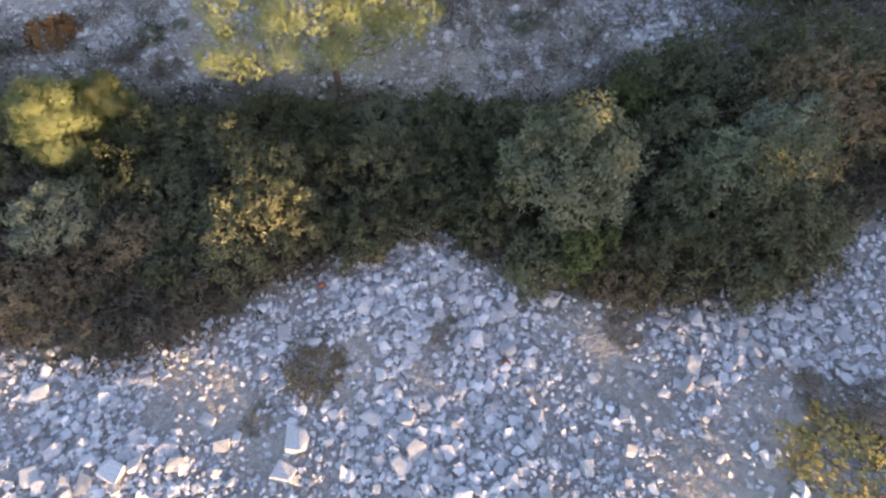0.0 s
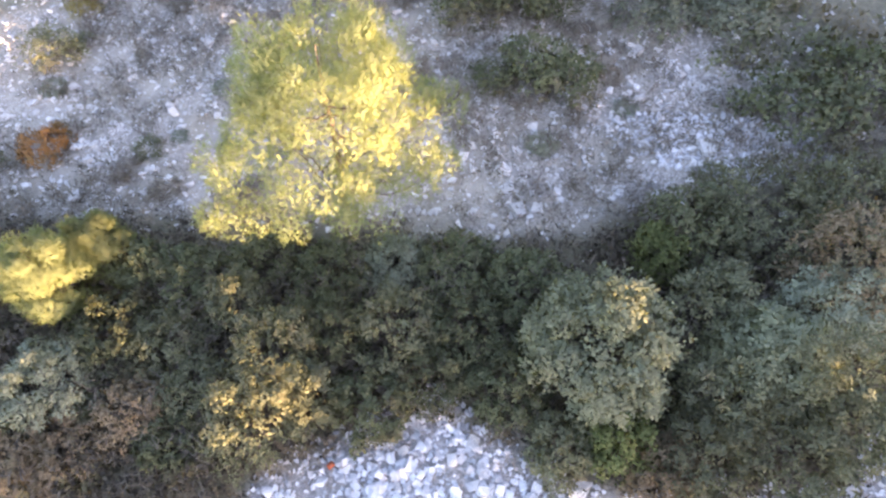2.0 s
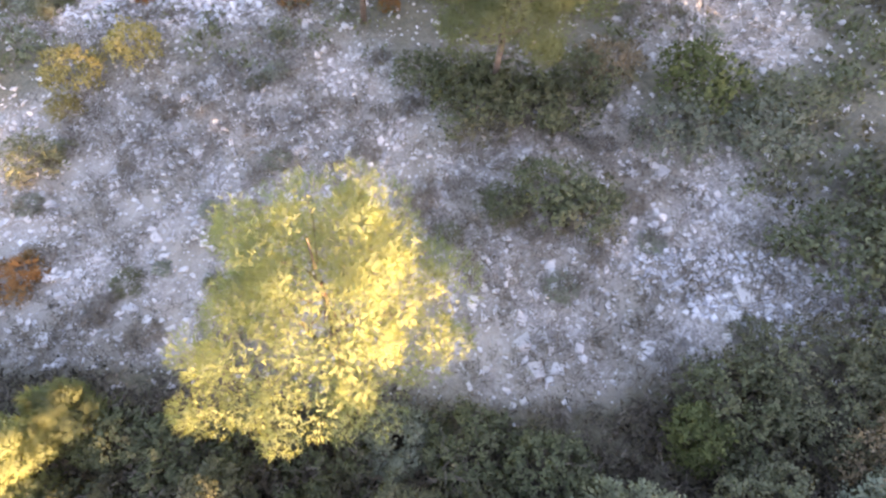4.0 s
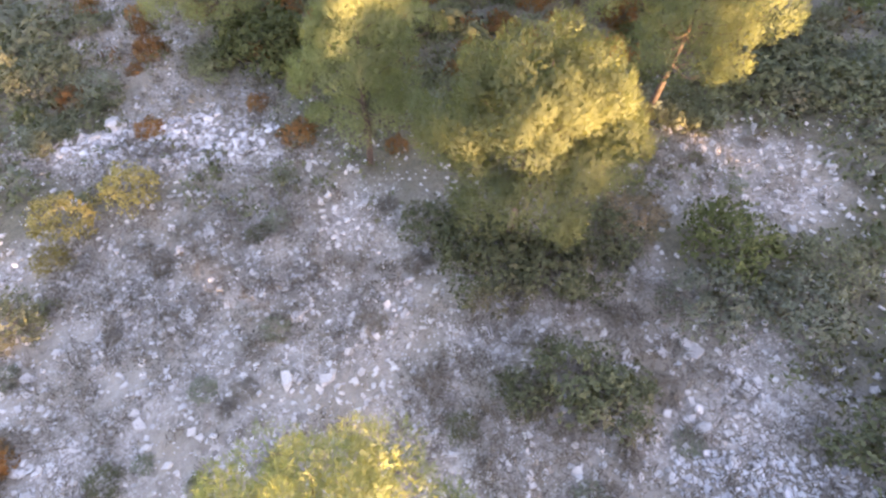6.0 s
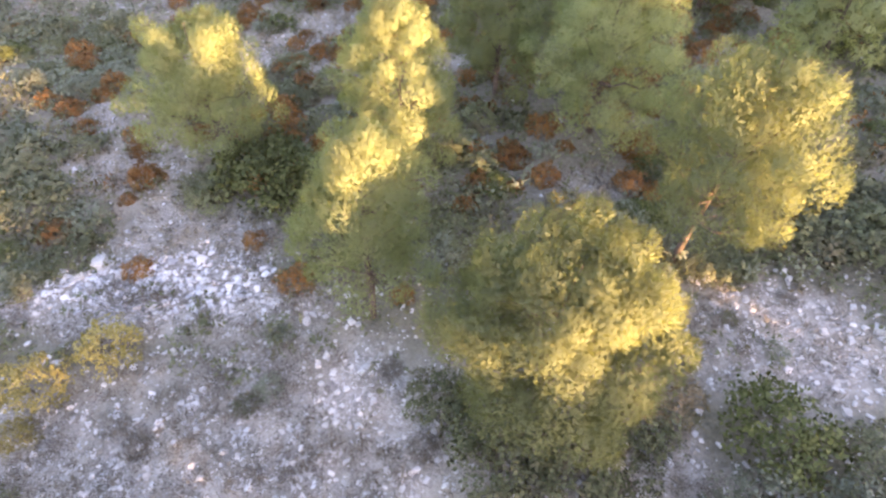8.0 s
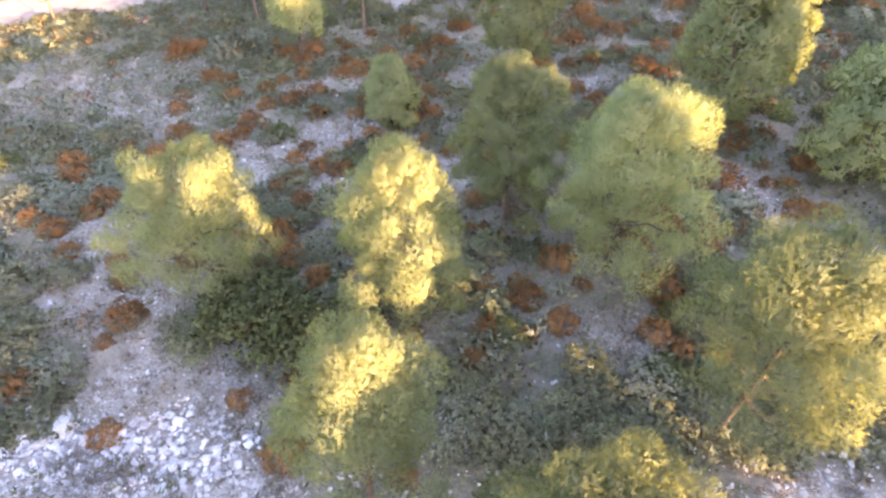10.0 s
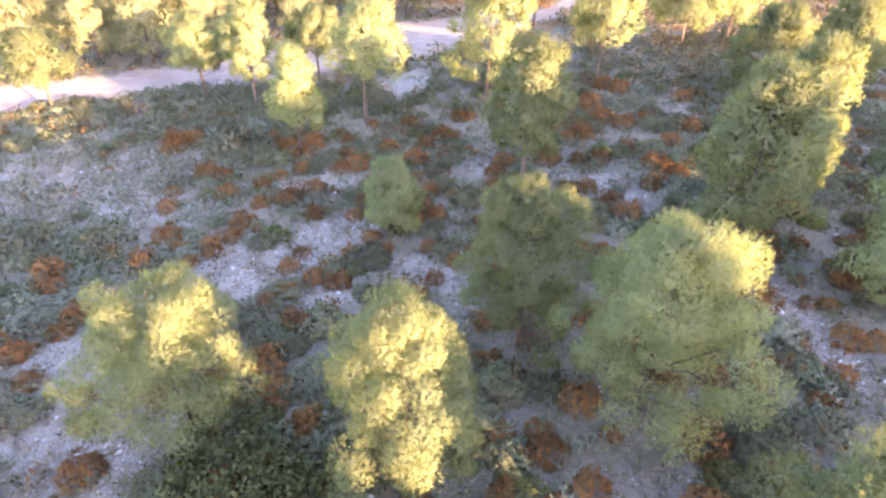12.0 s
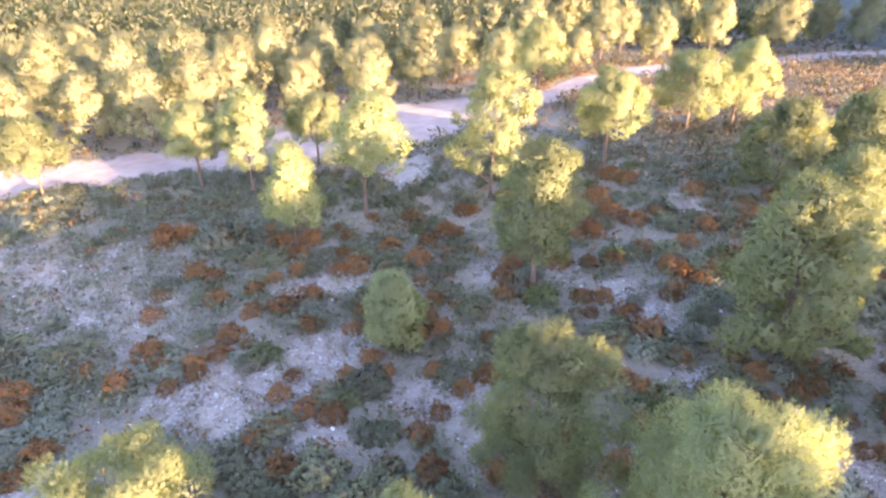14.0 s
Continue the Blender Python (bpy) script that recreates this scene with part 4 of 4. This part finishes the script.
# shrubs at the edge of the gravel, with sunlight put into their yellow leaf colour
for x, y, s in ((-6.25, 10.9, 1.05), (-5.45, 11.55, 1.0), (-6.2, 10.2, 0.6)):
    low_shrub("yellow", x, y, s, 1.2, "yellow-leaved shrub coloured as if sunlit, at the edge of the gravel")
low_shrub("red", -5.75, 7.15, 0.8, 0.9, group="rust-coloured shrubs")
low_shrub("yellow", 1.55, 14.3, 0.8, 0.6)
for x, y, s, sq, kind in ((-1.2, 1.95, 0.75, 0.25, "brown"), (-0.02, 2.3, 0.42, 0.25, "dry"), (1.75, 2.25, 0.5, 0.2, "dry"), (3.3, 0.95, 1.1, 0.3, "yellow"), (3.9, 1.3, 1.0, 0.25, "dry"), (3.4, 1.55, 0.7, 0.2, "dry"), (4.6, 2.0, 0.8, 0.3, "dry"), (-1.7, 1.5, 0.4, 0.2, "dry")):
    low_shrub(kind, x, y, s, sq, "low dry cushion plant growing in the rubble", "cushion plants in the rubble")

# low green scrub between the rust-coloured shrubs
n = 0
while n < 760:
    y = random.uniform(12.6, 36)
    x = random.uniform(-0.85, 0.85) * (y - 3)
    if abs(x) > 22 or on_track(x, y) > 0.1 or bare(x, y) > 0.5 + 0.5 * random.random() or any((x - a) ** 2 + (y - b) ** 2 < (0.45 * w + 0.2) ** 2 for a, b, w in reds):
        continue
    kind = random.choices(("garrigue", "olive", "grey", "dark"), (6, 3, 2 if x > -7 else 7, 1))[0]
    low_shrub(kind, x, y, random.uniform(0.5, 1.2), random.uniform(0.5, 0.8))
    n += 1


# small tufts on the gravel
n = 0
while n < 46:
    x, y = random.uniform(-6.5, 4.5), random.uniform(6.0, 12.2)
    if bare(x, y) < 0.6:
        continue
    low_shrub(random.choice(("grey", "olive", "dry", "dry")), x, y, random.uniform(0.22, 0.5), random.uniform(0.45, 0.7), "small grey-green tuft on the gravel", "tufts on the gravel")
    n += 1


def ground_scrub(name, seed, n, area, mat, label, test, leaf, count, height, spots=6, radius=0.22):
    """A low layer of small plants that nobody could count, as one object."""
    rng = np.random.default_rng(seed)
    x, y = rng.uniform(area[0], area[1], n), rng.uniform(area[2], area[3], n)
    keep = rng.uniform(size=n) < test(x, y)
    x, y = x[keep], y[keep]
    b = unit(rng.normal(size=(len(x), spots, 3)) + np.array([0, 0, 0.5]))
    b[..., 2] = np.abs(b[..., 2])
    k = rng.uniform(0.5, 1.4, (len(x), 1, 1))
    p = np.stack([x, y, land(x, y)], -1)[:, None, :] + b * k * np.array([radius, radius, height])
    v, f, face = rosettes(rng, p.reshape(-1, 3), unit(b + np.array([0, 0, 0.6])).reshape(-1, 3), leaf[0] * 0.8, count, leaf[0], leaf[1], False)
    ob = new(name, flat_mesh(name, v, f, mat, face))
    tagged(ob, label, "scrub", kind="stuff")


def scrubby(x, y):
    return (1 - 0.85 * bare(x, y)) * (1 - on_track(x, y)) * ((y > 11.0) | ((x > 3.2) & (y > 7.0))) * (0.4 + 0.6 * (wave(2.3 * x + 3, 2.3 * y) > -0.1))


def mostly_open(x, y):
    return bare(x, y) * (0.15 + 0.5 * (wave(0.9 * x, 0.9 * y) > 0.0)) * (y > 5.6)


ground_scrub("green_scrub", 400, 24000, (-22, 18, 7.0, 41), LEAF_GARRIGUE, "low green garrigue scrub covering the slope", lambda x, y: 0.7 * scrubby(x, y) * (0.25 + 0.75 * (wave(1.1 * x + 1, 1.3 * y) > -0.15)), (0.085, 0.045), 3, 0.17, 14, 0.25)
ground_scrub("grey_scrub", 401, 7500, (-26, 12, 12, 40), LEAF_GREY, "pale grey-green low scrub", lambda x, y: np.maximum(0.4 * scrubby(x, y) * (wave(0.5 * x, 0.5 * y) > 0), 0.8 * (x < -7) * (y > 21) * (1 - on_track(x, y))), (0.10, 0.045), 3, 0.18, 13, 0.27)
ground_scrub("rust_scrub", 402, 8000, (-24, 34, 15, 60), LEAF_RED, "rust-coloured low scrub", lambda x, y: scrubby(x, y) * (0.35 + 0.4 * (x > 3)) * (wave(1.4 * x, 1.4 * y + 2) > 0.1 - 0.4 * (y > 44)), (0.11, 0.06), 2, 0.26, 14, 0.3)
ground_scrub("rust_heath", 409, 3800, (6, 36, 33, 64), LEAF_BROWN, "rust-brown heath along the dirt track", lambda x, y: (1 - on_track(x, y)) * (0.5 + 0.5 * (wave(0.3 * x, 1.1 * y) > -0.2)), (0.15, 0.075), 2, 0.25, 14, 0.36)
ground_scrub("far_scrub", 403, 9000, (-60, 70, 38, 95), LEAF_OLIVE, "low scrub between the far pines", lambda x, y: 0.8 * (1 - on_track(x, y)), (0.25, 0.12), 2, 0.35, 5, 0.4)
ground_scrub("dry_tufts", 404, 14000, (-9, 6.5, 5.2, 16), LEAF_DRY, "small dry grey-brown tufts on gravel", mostly_open, (0.09, 0.012), 4, 0.09, 5, 0.11)
ground_scrub("edge_tufts", 408, 5200, (-7, 6.5, 4.8, 8.2), LEAF_DRY, "small dry tufts at the edge of the hedge", lambda x, y: 0.7 * (1 - bare(x, y)) * (1 - in_hedge(x, y, 0.0)), (0.09, 0.02), 3, 0.1, 5, 0.12)
ground_scrub("slope_tufts", 407, 10000, (-16, 9, 13.5, 31), LEAF_DRY, "small dry tufts on the bare slope", lambda x, y: 0.8 * bare(x, y), (0.09, 0.03), 3, 0.12, 5, 0.13)
# fills the hedge gaps with leaves whose dark colour plays the shade
ground_scrub("hedge_undergrowth", 405, 4900, (-9.5, 9.5, 2.0, 6.1), LEAF_GAP_SHADE, "low undergrowth coloured dark for the shade inside the hedge", lambda x, y: 0.85 * in_hedge(x, y, 0.15) * smooth(9.4, 5.5, np.abs(x)), (0.06, 0.032), 4, 0.22, 7, 0.25)
ground_scrub("hedge_dry_twigs", 406, 1300, (-7, 7, 1.9, 6.2), LEAF_DRY, "dry twigs and stalks in the hedge", lambda x, y: 0.6 * in_hedge(x, y, 0.0) * (1 + (x < -1.5)), (0.16, 0.01), 4, 0.3, 5, 0.25)

# ---- loose rocks ----
ROCKS_A = [(0.98, 6.74, 0.16), (0.07, 6.58, 0.15), (0.58, 6.38, 0.18), (0.62, 6.06, 0.18), (0.71, 5.77, 0.2), (0.95, 5.74, 0.13), (-0.48, 5.84, 0.09), (2.29, 6.73, 0.13), (-5.05, 6.9, 0.14), (-5.01, 6.28, 0.19), (-4.05, 6.67, 0.14), (-4.72, 6.0, 0.11), (3.08, 7.89, 0.16), (2.42, 7.49, 0.14), (3.33, 7.64, 0.11), (3.48, 7.62, 0.11), (-4.41, 8.21, 0.1), (-4.03, 7.69, 0.13), (-5.0, 8.89, 0.09), (3.13, 6.55, 0.19), (2.9, 6.31, 0.16), (-5.74, 8.34, 0.17), (-5.98, 8.58, 0.1), (-5.41, 7.95, 0.11), (-6.02, 8.94, 0.16), (4.05, 7.76, 0.09), (4.44, 7.88, 0.12), (1.29, 7.24, 0.09), (1.67, 8.01, 0.08), (4.25, 6.11, 0.12)]
ROCKS_B = [(-3.86, 9.18, 0.21), (-4.73, 9.27, 0.15), (-2.34, 8.19, 0.23), (-1.84, 8.22, 0.15), (-2.35, 9.14, 0.19), (-0.3, 8.55, 0.14), (-3.97, 10.61, 0.17), (-4.15, 8.1, 0.11), (-5.5, 8.73, 0.13), (-0.59, 9.0, 0.11), (-1.96, 12.0, 0.16), (-4.0, 12.05, 0.11), (-2.65, 12.02, 0.15), (-2.88, 11.72, 0.13), (-1.4, 9.52, 0.09), (-4.44, 11.61, 0.09), (-2.93, 8.12, 0.09), (-2.04, 7.98, 0.08), (-5.55, 7.97, 0.11), (-5.28, 7.88, 0.09), (-6.53, 13.5, 0.37), (-6.79, 13.21, 0.2), (-6.03, 13.15, 0.2), (2.51, 8.53, 0.15), (2.57, 8.4, 0.2), (2.21, 8.42, 0.17), (2.43, 7.47, 0.17), (2.39, 7.79, 0.09), (2.83, 7.61, 0.08), (5.41, 11.45, 0.17), (3.61, 11.98, 0.14), (3.37, 12.04, 0.11)]
ROCKS_C = [(-0.33, 1.45, 0.26), (2.29, 1.88, 0.23), (0.65, 2.51, 0.24), (2.2, 1.7, 0.2), (0.84, 1.47, 0.18), (1.61, 1.43, 0.18), (0.23, 2.53, 0.19), (-0.55, 2.84, 0.13), (-0.85, 2.57, 0.14), (-0.6, 2.65, 0.1), (2.59, 2.38, 0.16), (3.7, 2.16, 0.19), (3.42, 2.15, 0.12), (3.95, 2.45, 0.14), (-4.02, 1.82, 0.22), (-4.26, 2.12, 0.17), (-0.4, 2.64, 0.09), (-0.81, 1.94, 0.11), (-1.07, 1.62, 0.09), (-1.3, 1.29, 0.31), (-1.41, 1.0, 0.3), (-0.22, 1.17, 0.25), (-0.07, 0.96, 0.19), (0.56, 0.88, 0.24), (1.23, 1.01, 0.24), (-2.92, 1.02, 0.3), (-3.58, 1.23, 0.26), (-3.7, 0.98, 0.26), (-1.97, 1.25, 0.21), (-1.88, 1.32, 0.16), (2.87, 2.08, 0.14), (2.68, 1.92, 0.12)]
for i, (x, y, s) in enumerate(ROCKS_A + ROCKS_B):
    rock(x, y, s * 1.25, i, True, "pale limestone rock lying on gravel", "pale rocks on the gravel")
for i, (x, y, s) in enumerate(ROCKS_C):
    rock(x, y, s * 0.85, i, i % 3 == 0, "grey-white limestone block in the rubble", "blocks in the rubble")


def scatter_xy(rng, n, area, test):
    x, y = rng.uniform(area[0], area[1], n), rng.uniform(area[2], area[3], n)
    keep = rng.uniform(size=n) < test(x, y)
    return np.c_[x, y][keep]


def in_rubble(x, y):
    low = np.interp(x, [p[0] for p in LOW_EDGE], [p[1] for p in LOW_EDGE])
    return smooth(0.25, -0.1, y - low) * smooth(8.2, 4.9, np.abs(x - 0.1)) * smooth(-2.2, 0.6, y)


srng = np.random.default_rng(500)


def blocky(x, y):
    return in_rubble(x, y) * (1 - 0.93 * earthy(x, y)) * (0.25 + 0.75 * smooth(-0.25, 0.25, np.sin(2.1 * x + 0.5 * y + 0.9) + 0.6 * wave(1.3 * x, 1.3 * y)))


n = 0
while n < 230:
    x, y = srng.uniform(-4.6, 4.8), srng.uniform(0.6, 3.45)
    if srng.uniform() < float(blocky(x, y)):
        rock(x, y, 0.08 + 0.13 * srng.uniform() ** 2.4, n + 3, srng.uniform() < 0.3, "grey-white limestone block in the rubble", "blocks in the rubble")
        n += 1
for x, y in ((0.6, 1.95), (-1.25, 2.85)):
    ob = new("red_shard", flat_mesh("red_shard", *SHAPES_LOW[1], BRICK_RED))
    ob.matrix_basis = pose(x, y, float(land(x, y)) + 0.04, 10, 5, 40)
    ob.scale = (0.05, 0.05, 0.05)
    tagged(ob, "small red broken shard among rubble", "shard")
xy = scatter_xy(srng, 19000, (-8.0, 8.2, -2.0, 3.7), blocky)
strewn("rubble_blocks", 501, xy, 0.045 + 0.10 * srng.uniform(size=len(xy)) ** 2.0, SHAPES_FINE, STONE, "broken grey-white limestone rubble")
xy = scatter_xy(srng, 36000, (-8.0, 8.2, -2.0, 3.8), lambda x, y: in_rubble(x, y) * (1 - 0.75 * earthy(x, y)))
strewn("rubble_chips", 502, xy, 0.03 + 0.05 * srng.uniform(size=len(xy)) ** 1.5, SHAPES_LOW, STONE, "small limestone chips between blocks")
xy = scatter_xy(srng, 16000, (-9, 6.8, 5.0, 14), lambda x, y: (0.35 + 0.65 * bare(x, y)) * (1 - 0.8 * in_hedge(x, y)))
strewn("gravel_chips", 503, xy, 0.025 + 0.11 * srng.uniform(size=len(xy)) ** 3.4, SHAPES_LOW, STONE_PALE, "small pale stones strewn over soil")
xy = scatter_xy(srng, 560, (-7.4, -3.2, 12.2, 13.8), lambda x, y: 1.0 * (np.hypot((x + 5.3) / 2.0, (y - 13) / 0.7) < 1))
strewn("rubble_bank", 504, xy, 0.06 + 0.14 * srng.uniform(size=len(xy)) ** 2, SHAPES_FINE, STONE, "low bank of pale rubble")
xy = scatter_xy(srng, 1500, (2.0, 5.0, 5.8, 7.6), lambda x, y: 1.0 * (np.hypot((x - 3.4) / 1.5, (y - 6.6) / 0.55 + (x - 3.4) * 0.4) < 1))
strewn("rubble_streak", 506, xy, 0.04 + 0.08 * srng.uniform(size=len(xy)) ** 2, SHAPES_LOW, STONE, "streak of pale rubble by the hedge")
xy = scatter_xy(srng, 5000, (-14, 9, 14, 30), lambda x, y: 0.12 + 0.88 * bare(x, y))
strewn("slope_stones", 505, xy, 0.04 + 0.08 * srng.uniform(size=len(xy)) ** 3, SHAPES_LOW, STONE, "pale stones among the scrub")
